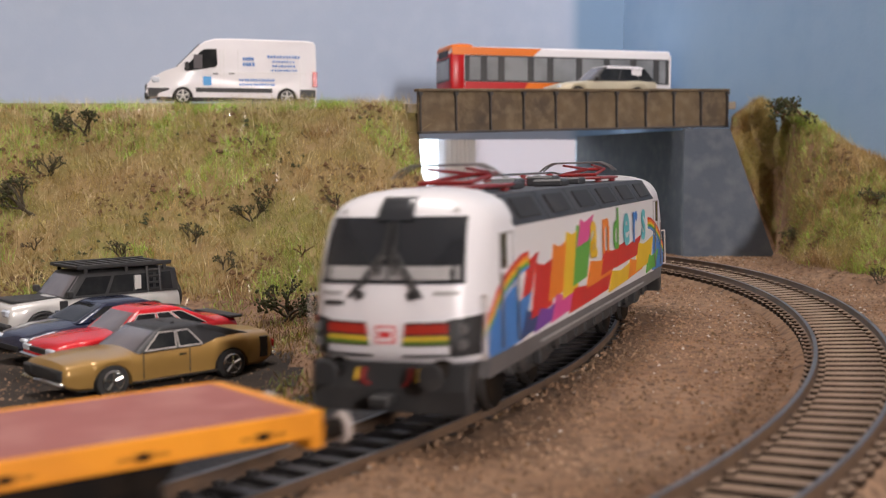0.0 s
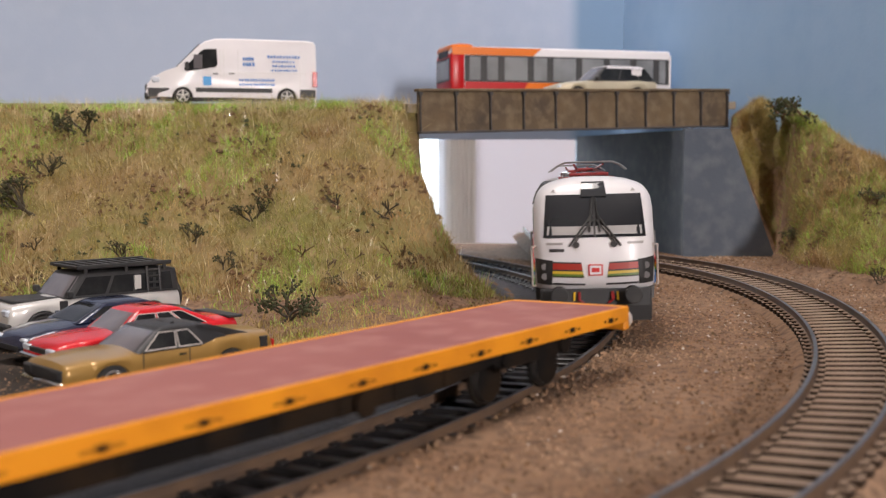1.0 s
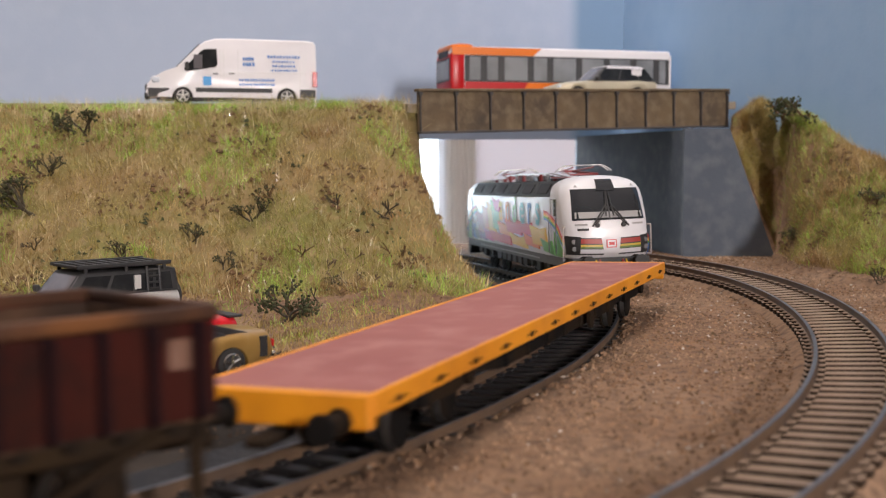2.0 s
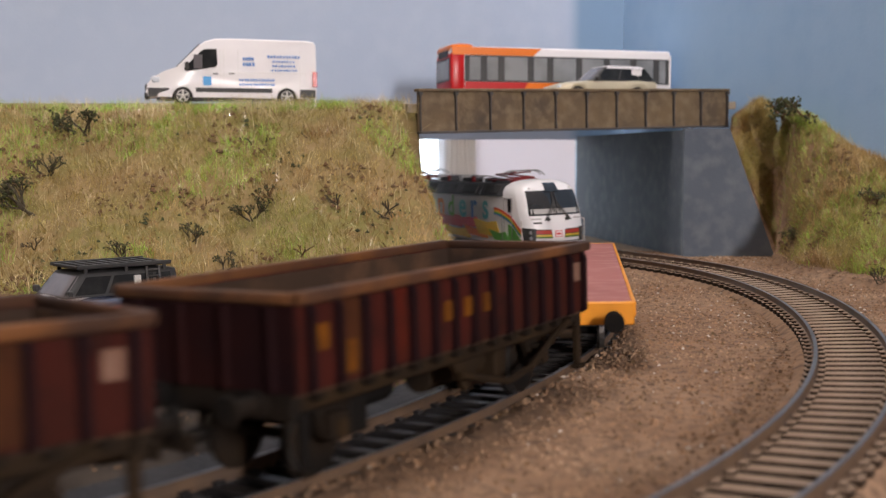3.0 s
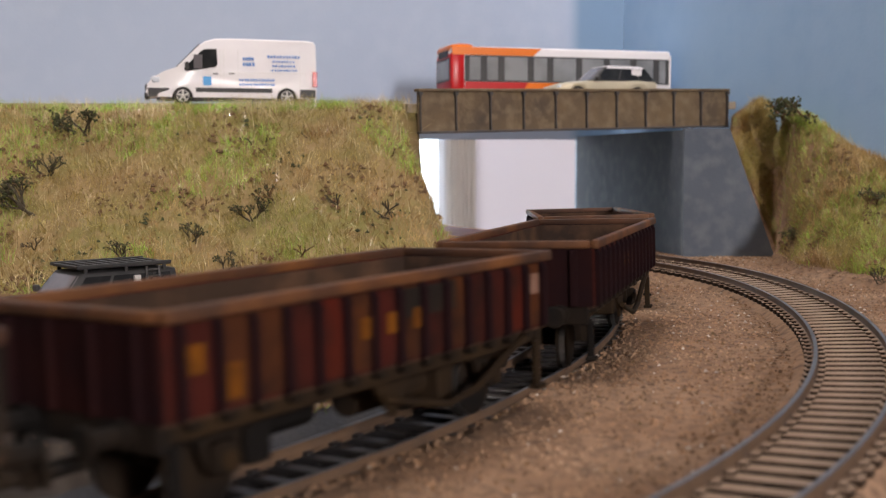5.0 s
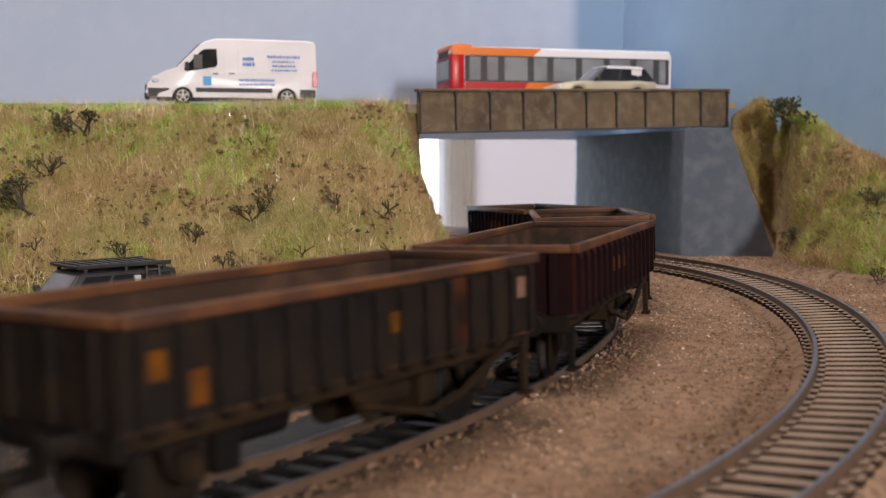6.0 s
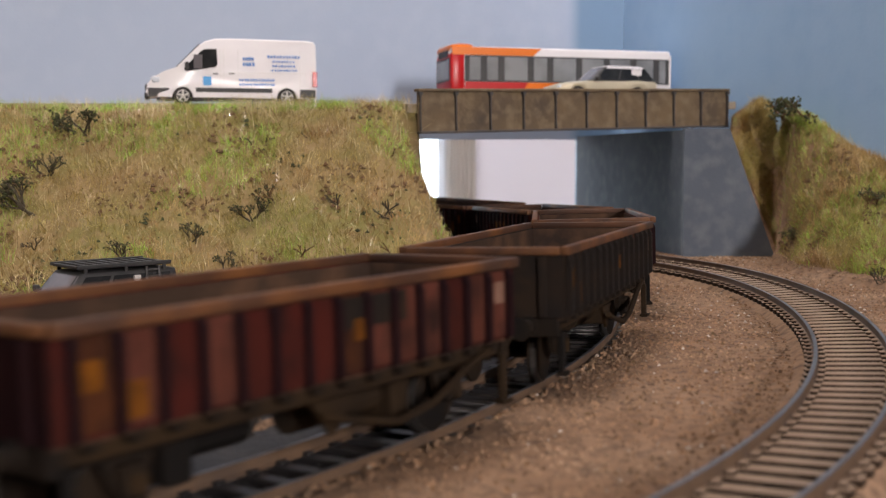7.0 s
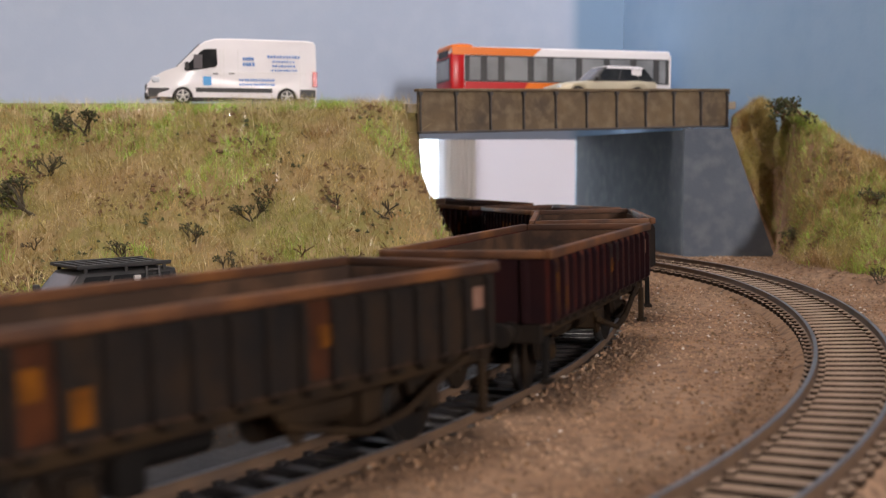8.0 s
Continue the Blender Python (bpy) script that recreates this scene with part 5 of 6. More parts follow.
def small_suv(m):
    c = thing("small_suv", "champagne small sport utility car with dark windows", "car", m=m)
    top = [(-27, 11.6), (-12, 11.8), (6, 11.4), (18, 10.4), (25.5, 8.8), (27.4, 7.4), (27, 3.4)]
    car_body(c, [(-26.6, 3.4), (-27.4, 7)] + top, 3.2, (-16, 16.4), 4.8, 11.6, M_cream)
    cabin(c, (-26.5, 9.5), (-21, 1.5), 10.6, 8.8, 11.3, 18.2, M_vblack, M_vwhite, M_cabin_glass, M_pale_glass, (0.03, 0.26, 0.58, 0.95), 0.6)
    for s in (-1, 1):
        part("headlight", box(BM(), 24.6, 26.6, s * 8.4 - 2, s * 8.4 + 2, 7.4, 8.8, 0.5), M_vlight, c)
        part("door_mirror", box(BM(), 5.2, 7.0, s * 11.6 - 1.2, s * 11.6 + 1.2, 11.6, 13.4, 0.4), M_vblack, c)
        for x in (-16, 16.4):
            car_wheel(c, x, s * 9.8, 4.4, s)
    part("sticker", box(BM(), -18.5, -13.0, 9.75, 10.05, 13.0, 17.0, 0.05), M_vwhite, c, "pale window sticker")
    part("underside", box(BM(), -23, 23, -9, 9, 2.6, 5), M_vblack, c)
    return c


def swept_body(parent, top, zb, wheels, arch, hw, material, crown=0.9, name="body", taper=1.2):
    """Tall body: the side outline swept across, drawn in at the shoulders and at both ends."""
    pts = with_arches(top, zb, wheels, arch)
    x0, x1 = min(p[0] for p in pts), max(p[0] for p in pts)
    zt = max(p[1] for p in pts)
    rings = []
    for f, up in ((-1.0, 0.0), (-0.985, 0.28), (-0.93, 0.75), (-0.80, 1.0), (0.0, 1.12), (0.80, 1.0), (0.93, 0.75), (0.985, 0.28), (1.0, 0.0)):
        ring = []
        for x, z in pts:
            q = (x - x0) / (x1 - x0)
            end = 1 - 0.10 * max(0, (abs(q - 0.5) - 0.36) / 0.14) ** 2
            k = (z - zb) / (zt - zb)
            zz = z + (up - 1.0) * crown * max(0, k) if k > 0.55 else z
            ring.append((x, f * (hw - taper * max(0, k - 0.5) * 0.9) * end, zz))
        rings.append(ring)
    return part(name, loft(BM(), rings), material, parent, smooth=True)


def panel_van(m):
    v = thing("panel_van", "white high-roof panel van with blue lettering bars", "van", m=m)
    L = 45.6
    top = [(-L, 33.4), (-L + 1.0, 35.4), (-L + 5, 36.0), (0, 36.3), (9, 36.0), (14, 34.6), (17, 32.6), (23.5, 26.4), (29.5, 20.2), (36, 18.0), (42, 14.4), (44.6, 11.2), (45.6, 7.0), (45.2, 4.4)]
    swept_body(v, [(-L, 4.4), (-L - 0.3, 9)] + top, 4.2, (-29.4, 26.4), 5.6, 13.2, M_vwhite, 1.2, taper=1.6)
    # windscreen and cab windows
    part("windscreen", quad(BM(), (30.0, 12.0, 20.2), (30.0, -12.0, 20.2), (17.4, -11.4, 33.0), (17.4, 11.4, 33.0), 0.5), M_cabin_glass, v, "dark windscreen")
    for s in (-1, 1):
        y = s * 12.75
        bm = BM()
        prism(bm, [(9.0, 20.5), (24.5, 18.0), (25.6, 19.6), (17.0, 28.4), (14.8, 30.0), (8.2, 30.2), (7.8, 22)], y - 0.3, y + 0.45 * s if s > 0 else y + 0.3, "y") if s > 0 else \
            prism(bm, [(9.0, 20.5), (24.5, 18.0), (25.6, 19.6), (17.0, 28.4), (14.8, 30.0), (8.2, 30.2), (7.8, 22)], y - 0.45, y + 0.3, "y")
        win = part("cab_window", bm, M_cabin_glass, v, "dark cab side window")
        part("seat_glimpse", box(BM(), 15.8, 20.4, y + s * 0.4 - 0.12, y + s * 0.4 + 0.12, 19.6, 27.0, 0.05), M_pale_glass, win)
        yb = s * 13.2
        side_panel(v, "lower_trim", -21.5, 19.5, yb, s, 7.0, 9.4, M_vblack, "black rubbing strip")
        side_panel(v, "lower_trim", -L + 0.5, -36.5, yb, s, 4.6, 9.0, M_vblack)
        side_panel(v, "lower_trim", 33.4, 44.5, yb - s * 0.9, s, 4.4, 9.0, M_vblack)
        for x in (4.6, 6.4, -3.0, -36.5):
            side_panel(v, "panel_seam", x - 0.08, x + 0.08, s * 12.9, s, 10, 30.0, M_silver)
        side_panel(v, "panel_seam", -40, 4, s * 13.0, s, 17.6, 17.8, M_silver)
        side_panel(v, "door_handle", 7.5, 10.5, s * 13.1, s, 16.6, 17.2, M_vblack)
        side_panel(v, "door_handle", -1.2, 1.8, s * 13.1, s, 16.8, 17.3, M_vblack)
        # side marks and unreadable lettering as plain bars
        side_panel(v, "blue_badge", 11.2, 15.6, s * 13.15, s, 10.6, 15.4, M_vcyan, "bright blue square badge")
        for x0, x1, z0, z1 in ((-22.5, -3.0, 13.2, 14.6), (-22.8, -3.2, 10.8, 12.2), (-36.5, -18.6, 26.0, 27.4), (-33.5, -21.4, 23.6, 24.6), (-34.0, -21.0, 21.2, 22.2), (-35.0, -20.6, 18.8, 19.8),
                               (-11.6, -5.2, 24.4, 26.2), (-12.0, -5.0, 21.4, 23.4)):
            n = max(3, int((x1 - x0) / 1.5))
            bm = BM()
            rng = random.Random(int(x0 * 10))
            for i in range(n):
                a = x0 + (x1 - x0) * i / n
                box(bm, a, a + (x1 - x0) / n * rng.uniform(0.55, 0.85), min(s * 12.9, s * 13.26), max(s * 12.9, s * 13.26), z0, z1 - rng.uniform(0, 0.3))
            part("lettering_bar", bm, M_vblue, v, "blue lettering drawn as bars")
        part("tail_light", box(BM(), -L - 0.5, -L + 2.2, s * 12.6 - 0.8, s * 12.6 + 0.8, 10.6, 18.8, 0.3), M_vred, v)
        part("headlight", box(BM(), 37.5, 43.0, s * 11.3 - 1.6, s * 11.3 + 1.6, 11.2, 15.6, 1.2), M_vlight, v, "pale headlamp", smooth=True)
        part("door_mirror", box(BM(), 23.0, 25.0, s * 14.8 - 1.4, s * 14.8 + 1.4, 18.6, 23.0, 0.5), M_vblack, v)
        for x in (-29.4, 26.4):
            car_wheel(v, x, s * 11.6, 4.9, s, M_silver, 2.8)
    part("grille", box(BM(), 43.8, 46.0, -8.5, 8.5, 7.6, 11.2, 0.5), M_vblack, v, "black radiator grille")
    part("front_bumper", box(BM(), 43.6, 46.4, -12, 12, 3.6, 6.8, 0.6), M_vblack, v)
    part("underside", box(BM(), -40, 40, -10, 10, 3.0, 6), M_vblack, v)
    return v


def bus(m):
    b = thing("single_deck_bus", "white single-deck bus with red and orange front", "bus", m=m)
    L, W, Z0, Z1 = 68.5, 16.4, 4.0, 36.6
    part("body", box(BM(), -L, L, -W, W, Z0, Z1, 1.6, 3), M_vwhite, b, "white painted body shell", smooth=True)
    # front end wears red to the first windows and an orange sweep above
    bm = BM()
    box(bm, L - 8.5, L + 0.25, -W - 0.25, W + 0.25, Z0, 33.0, 1.4, 2)
    part("red_front", bm, M_bus_red, b, "red painted front panels", smooth=True)
    for s in (-1, 1):
        y0, y1 = sorted((s * (W - 0.5), s * (W + 0.35)))
        part("orange_sweep", prism(BM(), [(L - 0.5, 31.7), (19, 31.7), (14, 36.0), (L - 0.5, 36.2)], y0, y1, "y"), M_bus_orange, b, "orange painted sweep")
        part("red_skirt", prism(BM(), [(L - 8, 4.2), (30, 4.2), (22, 16.5), (L - 8, 16.5)], y0, y1, "y"), M_bus_red, b, "red lower side panels")
        part("orange_skirt", prism(BM(), [(30, 4.2), (2, 4.2), (-6, 16.5), (22, 16.5)], y0, y1, "y"), M_bus_orange, b, "orange lower side panels")
        band = part("window_band", box(BM(), -L + 1, L - 8, min(s * (W - 0.2), s * (W + 0.2)), max(s * (W - 0.2), s * (W + 0.2)), 16.6, 31.6), M_vblack, b, "black window band")
        x = L - 9
        for k, wd in enumerate((10.5, 10.5, 18.0, 12.0, 18.0, 17.5, 17.0, 15.0, 8.0)):
            part("pane", box(BM(), x - wd + 1.9, x - 1.9, min(s * W, s * (W + 0.42)), max(s * W, s * (W + 0.42)), 17.4, 30.8, 0.3), M_bus_glass, band, "pale reflecting window pane")
            x -= wd
        for x in (-34, 40):
            car_wheel(b, x, s * 14.2, 6.4, s, M_silver, 3.4)
        part("corner_trim", box(BM(), -L - 0.3, -L + 1.2, min(s * (W - 0.8), s * (W + 0.4)), max(s * (W - 0.8), s * (W + 0.4)), 5, 34, 0.3), M_vwhite, b)
    part("front_window", box(BM(), L + 0.1, L + 0.5, -13.5, 13.5, 17.6, 29.0, 0.3), M_bus_glass, b, "wide front windscreen")
    part("front_surround", box(BM(), L - 0.2, L + 0.32, -15.2, 15.2, 16.4, 30.4, 0.5), M_vblack, b)
    part("destination_box", box(BM(), L - 1, L + 0.5, -10, 10, 30.8, 34.6, 0.3), M_vblack, b, "dark destination blind")
    part("orange_dome", box(BM(), L - 14, L + 0.2, -W + 0.6, W - 0.6, 33.2, 37.6, 1.6, 3), M_bus_orange, b, "orange front dome", smooth=True)
    part("roof_pod", box(BM(), L - 13, L - 5, -10, 10, 37.0, 38.6, 0.7, 2), M_bus_orange, b, smooth=True)
    part("underside", box(BM(), -L + 4, L - 4, -13, 13, 2.6, 5), M_vblack, b)
    return b


muscle_car(mm(-68.2, 261.8, 0.1, 0, 0, -135) @ Matrix.Diagonal((0.91, 0.91, 0.86, 1)))
coupe(mm(-82.1, 294.1, -0.4, 0, 0, -136) @ Matrix.Diagonal((0.93, 0.93, 0.88, 1)))
saloon(mm(-96.6, 311.1, -0.6, 0, 0, -135) @ Matrix.Diagonal((0.93, 0.93, 0.88, 1)))
off_roader(mm(-108.8, 337.8, -0.6, 0, 0, -137) @ Matrix.Diagonal((0.99, 0.92, 0.94, 1)))
panel_van(mm(-115.0, 612, 80.9, 0, 0, 194) @ Matrix.Diagonal((0.98, 0.98, 0.98, 1)))
bus(mm(69.2, 705, 81.4, 0, 0, 195) @ Matrix.Diagonal((1.04, 1.04, 1.04, 1)))
small_suv(mm(88, 634, 82.6, 0, 0, 198) @ Matrix.Diagonal((1.12, 1.05, 1.15, 1)))

# ------------------------------------------------------------------ ground cover
def sheet(name, x0, x1, y0, y1, step, lift, material, keep, label, category):
    xs, ys = np.arange(x0, x1 + step / 2, step), np.arange(y0, y1 + step / 2, step)
    n = len(xs)
    verts = [(x, y, ground_z(x, y) + lift) for y in ys for x in xs]
    faces = [(j * n + i, j * n + i + 1, (j + 1) * n + i + 1, (j + 1) * n + i) for j in range(len(ys) - 1) for i in range(n - 1) if keep(xs[i], ys[j])]
    return tagged(raw(name, verts, faces, material, smooth=True), label, category, kind="structure")


def lot_edge(y):
    """The car park's ragged edge beside the tails of the cars."""
    return min(-38, -38 - (y - 278) * 0.5) + 5 * noise.noise((y * 0.06, 1, 1))


sheet("car_park", -230, 10, 150, 400, 4.0, 0.35, M_lot,
      lambda x, y: x < lot_edge(y) and y < 388 + 6 * noise.noise((x * 0.05, 2, 2)) and math.hypot(x - CX, y - CY) < 422,
      "dark dusty car park beside the track", "car park")
sheet("bank_soil", -420, 40, 400, 580, 4.0, 0.35, M_bank, lambda x, y: on_bank(x + 2, y + 2) and ground_z(x, y) > 3, "mossy brown soil under the bank grass", "bank")
sheet("slope_soil", 150, 230, 440, 640, 4.0, 0.35, M_bank, lambda x, y: x < right_wall_x(y) and min(ground_z(x, y), ground_z(x + 4, y)) > 6 and (x > 0.258 * y or y < 596), "mossy brown soil under the far bank grass", "bank")
sheet("bare_board", -80, 96, 604, 776, 4.0, 0.9, M_board, lambda x, y: abs(math.hypot(x - CX, y - CY) - R_IN + 2) > 19 and math.hypot(x - CX, y - CY) < R_IN - 12,
      "bare grey board beyond the scenery", "board")
# bed under the inner track; the train's shade is painted into its dark colour
nx, ny = -np.sin(IN_H), np.cos(IN_H)
rows_bed = []
for i in range(len(IN_X)):
    jit = 1.6 * noise.noise((IN_X[i] * 0.15, IN_Y[i] * 0.15, 3))
    rows_bed += [(IN_X[i] + nx[i] * o, IN_Y[i] + ny[i] * o, z - dip(IN_Y[i])) for o, z in ((36 + 2 * jit, 0.1), (17, -2.5), (-9.4, -2.6), (-10.0, -3.4))]
faces = [(4 * i + k, 4 * i + k + 1, 4 * i + k + 5, 4 * i + k + 4) for i in range(len(IN_X) - 1) for k in range(3)]
tagged(raw("track_bed", rows_bed, faces, M_bed, smooth=True), "ballast bed under the running line, darkened with painted train shade", "track bed", kind="structure")


rows_bed = []
for i in range(len(IN_X)):
    j = 0.8 * noise.noise((IN_X[i] * 0.12, IN_Y[i] * 0.12, 8))
    rows_bed += [(IN_X[i] + nx[i] * o, IN_Y[i] + ny[i] * o, z - dip(IN_Y[i])) for o, z in ((-9.7, -2.6), (-10.2, -0.6 + 0.3 * j), (-15 - j, 0.5 + 0.4 * j), (-25, 0.3), (-34, -1.8))]
faces = [(5 * i + k, 5 * i + k + 1, 5 * i + k + 6, 5 * i + k + 5) for i in range(len(IN_X) - 1) for k in range(4)]
tagged(raw("track_shoulder", rows_bed, faces, M_earth, smooth=True), "brown sandy shoulder along the running line", "track bed", kind="structure")


def blades(name, n, area, accept, lo, hi, width, material, label, seed, lean=0.9, parent=None):
    """Static grass: thin curved fibres rooted on the ground, as one mass."""
    rng = np.random.default_rng(seed)
    x = rng.uniform(area[0], area[1], n)
    y = rng.uniform(area[2], area[3], n)
    ok = np.array([accept(a, b) for a, b in zip(x, y)])
    x, y = x[ok], y[ok]
    z = np.array([ground_z(a, b) for a, b in zip(x, y)])
    n = len(x)
    clump = np.array([noise.noise((a * 0.11, b * 0.11, 6)) for a, b in zip(x, y)])
    L = rng.uniform(lo, hi, n) * (1 + 0.45 * clump)
    az = rng.uniform(0, 2 * math.pi, n) * 0.6 + clump * 7
    tilt = np.abs(rng.normal(0.75, 0.5, n)) * lean
    d1 = np.stack([np.sin(tilt) * np.cos(az), np.sin(tilt) * np.sin(az) - 0.08, np.cos(tilt)], 1)
    t2 = tilt + rng.uniform(-0.2, 1.1, n)
    d2 = np.stack([np.sin(t2) * np.cos(az), np.sin(t2) * np.sin(az) - 0.08, np.cos(t2)], 1)
    root = np.stack([x, y, z - 0.3], 1)
    mid = root + d1 * (L * 0.55)[:, None]
    tip = mid + d2 * (L * 0.5)[:, None]
    a2 = rng.uniform(0, math.pi, n)
    w = np.stack([np.cos(a2), np.sin(a2) * 0.4, 0 * a2], 1) * (width * rng.uniform(0.6, 1.3, n))[:, None]
    v = np.stack([root - w, root + w, mid + w * 0.8, mid - w * 0.8, tip], 1).reshape(-1, 3)
    f = []
    for i in range(n):
        k = 5 * i
        f.append((k, k + 1, k + 2, k + 3))
        f.append((k + 3, k + 2, k + 4))
    ob = raw(name, v, f, material)
    return tagged(ob, label, "grass", kind="stuff")


def bank_here(x, y):
    return x < 45 and y > bank_front(x) - 26 and x < bank_edge(y) + 5 and (y < 553 or (x > -75 and y < 578)) and ground_z(x, y) > 2


blades("bank_grass", 170000, (-215, 40, 392, 578), bank_here, 2.2, 5.6, 0.12, M_grass, "straw and olive static grass on the bank", 1, 2.0)
blades("bank_grass", 85000, (-215, 40, 392, 578), lambda x, y: bank_here(x, y) and noise.noise((x * 0.028, y * 0.028, 11)) > 0.12, 3.2, 7.0, 0.12, M_grass_green, "bright green static grass patches", 2, 1.9)
blades("crest_grass", 18000, (-215, -20, 535, 577), lambda x, y: noise.noise((x * 0.06, y * 0.06, 8)) > -0.1, 2.5, 7.4, 0.10, M_grass_green, "long green grass along the bank top", 3, 0.6)
blades("crest_grass", 9000, (-100, -13, 545, 574), lambda x, y: noise.noise((x * 0.05, y * 0.05, 9)) > -0.2, 4.0, 9.0, 0.10, M_grass, "long straw grass along the bank top", 41, 0.6)
blades("crest_wisp", 4200, (-215, -14, 530, 575), lambda x, y: noise.noise((x * 0.045, 5, 8)) > -0.1, 4.5, 10.5, 0.09, M_straw, "pale long grass wisps along the bank top", 37, 0.55)
blades("slope_grass", 70000, (150, 222, 440, 640), lambda x, y: x < right_wall_x(y) and ((y < 600 and x > 158 and ground_z(x, y) > 3.6) or (y >= 605 and x > 0.258 * y)), 2.6, 6.0, 0.12, M_grass, "straw and rust static grass on the far bank", 4)
blades("slope_grass", 26000, (150, 222, 440, 640), lambda x, y: x < right_wall_x(y) and noise.noise((x * 0.03, y * 0.03, 21)) > 0.05 and ((y < 600 and x > 158 and ground_z(x, y) > 3.6) or (y >= 605 and x > 0.258 * y)), 3.0, 6.4, 0.12, M_grass_green, "green static grass patches on the far bank", 5)


def verge_here(x, y):
    return x > lot_edge(y) - 3 and y > 236 and math.hypot(x - CX, y - CY) < 416 and noise.noise((x * 0.05, y * 0.05, 14)) > -0.22


blades("verge_grass", 20000, (-110, 30, 235, 425), verge_here, 1.6, 4.2, 0.11, M_grass, "short straw grass on the trackside verge", 6)
blades("verge_grass", 9000, (-110, 30, 235, 425), lambda x, y: verge_here(x, y) and noise.noise((x * 0.04, y * 0.04, 17)) > 0.0, 1.6, 4.0, 0.11, M_grass_green, "short green grass on the trackside verge", 7)


def crumbs(name, n, area, accept, lo, hi, material, label, seed, category="gravel", lift=0.0):
    """Loose angular grains, as one mass."""
    rng = np.random.default_rng(seed)
    base = np.array([(1, 0, -0.3), (-0.4, 0.9, -0.4), (-0.6, -0.8, -0.2), (0.1, 0.1, 0.8), (0.2, -0.3, -0.7)])
    tri = [(0, 1, 3), (1, 2, 3), (2, 0, 3), (1, 0, 4), (2, 1, 4), (0, 2, 4)]
    x, y = rng.uniform(area[0], area[1], n), rng.uniform(area[2], area[3], n)
    ok = np.array([accept(a, b) for a, b in zip(x, y)])
    x, y = x[ok], y[ok]
    z = np.array([ground_z(a, b) for a, b in zip(x, y)]) + lift
    n = len(x)
    s = lo + (hi - lo) * rng.random(n) ** 2.2
    a = rng.uniform(0, 2 * math.pi, n)
    c, q = np.cos(a), np.sin(a)
    pts = base[None] * rng.uniform(0.6, 1.4, (n, 5, 3))
    v = np.stack([pts[:, :, 0] * c[:, None] - pts[:, :, 1] * q[:, None], pts[:, :, 0] * q[:, None] + pts[:, :, 1] * c[:, None], pts[:, :, 2] * 0.8], 2) * s[:, None, None]
    v += np.stack([x, y, z + s * 0.25], 1)[:, None, :]
    f = [tuple(5 * i + k for k in t) for i in range(n) for t in tri]
    return tagged(raw(name, v.reshape(-1, 3), f, material), label, category, kind="stuff")


def off_track(x, y):
    r = math.hypot(x - CX, y - CY)
    return r > R_IN + 10 or r < R_IN - 15


crumbs("ground_gravel", 60000, (-30, 190, 110, 640), lambda x, y: off_track(x, y) and abs(x) < 0.45 * y and math.hypot(x - CX, y - CY) > R_IN and ground_z(x, y) < 6, 0.22, 0.85, M_stone, "loose brown gravel between the tracks", 8)
crumbs("pale_chips", 1600, (-30, 190, 110, 640), lambda x, y: off_track(x, y) and abs(x) < 0.45 * y and math.hypot(x - CX, y - CY) > R_IN and ground_z(x, y) < 6, 0.3, 0.8, M_speck, "scattered pale stone chips", 9)
crumbs("dark_chips", 9000, (-30, 190, 110, 640), lambda x, y: off_track(x, y) and abs(x) < 0.45 * y and math.hypot(x - CX, y - CY) > R_IN and ground_z(x, y) < 6 and noise.noise((x * 0.06, y * 0.06, 31)) > 0, 0.3, 0.9, M_twig_rust, "scattered dark brown chips", 10)
crumbs("car_park_grit", 9000, (-200, 20, 190, 420), lambda x, y: math.hypot(x - CX, y - CY) < R_IN - 18 and ground_z(x, y) < 6, 0.2, 0.6, M_stone, "fine brown grit on the car park", 11, lift=0.3)
crumbs("track_bed_stones", 13000, (-90, 70, 120, 500), lambda x, y: -20 < math.hypot(x - CX, y - CY) - R_IN < 6.5, 0.3, 0.8, M_bed, "ballast stones darkened with painted train shade", 12, lift=1.3)


for k, (d0, d1, up) in enumerate(((11.5, 16, 0.3), (16, 26, 0.3))):
    crumbs("shoulder_gravel", 26000, (-60, 60, 110, 640), lambda x, y: d0 < math.hypot(x - CX, y - CY) - R_IN < d1 and abs(x) < 0.45 * y, 0.22, 0.75, M_stone, "loose brown gravel along the running line", 81 + k, lift=up)
# stray long fibres lying across the banks, and crumbs of dark and rusty scatter in patches
blades("straw_fibre", 9000, (-215, 40, 392, 553), bank_here, 5.0, 9.5, 0.10, M_straw, "long pale straw fibres lying on the bank", 31, 1.9)
blades("straw_fibre", 2600, (150, 222, 440, 640), lambda x, y: x < right_wall_x(y) and ground_z(x, y) > 4.6 and (y < 600 or y >= 607), 5.0, 9.0, 0.10, M_straw, "long pale straw fibres on the far bank", 32, 1.9)
crumbs("bank_scatter", 4500, (-215, 40, 392, 550), lambda x, y: bank_here(x, y) and noise.noise((x * 0.035, y * 0.035, 51)) > 0.22, 0.5, 1.7, M_twig_rust, "rust-brown foam scatter on the bank", 33, "scatter", 1.6)
crumbs("bank_scatter", 1500, (-215, 40, 392, 550), lambda x, y: bank_here(x, y) and noise.noise((x * 0.03, y * 0.03, 61)) > 0.26, 0.5, 1.6, M_moss, "dark olive foam scatter on the bank", 34, "scatter", 1.4)
blades("slope_grass", 22000, (153, 196, 603, 626), lambda x, y: 0.258 * y < x < right_wall_x(y), 2.4, 5.6, 0.12, M_grass, "straw grass behind the wing wall", 36)
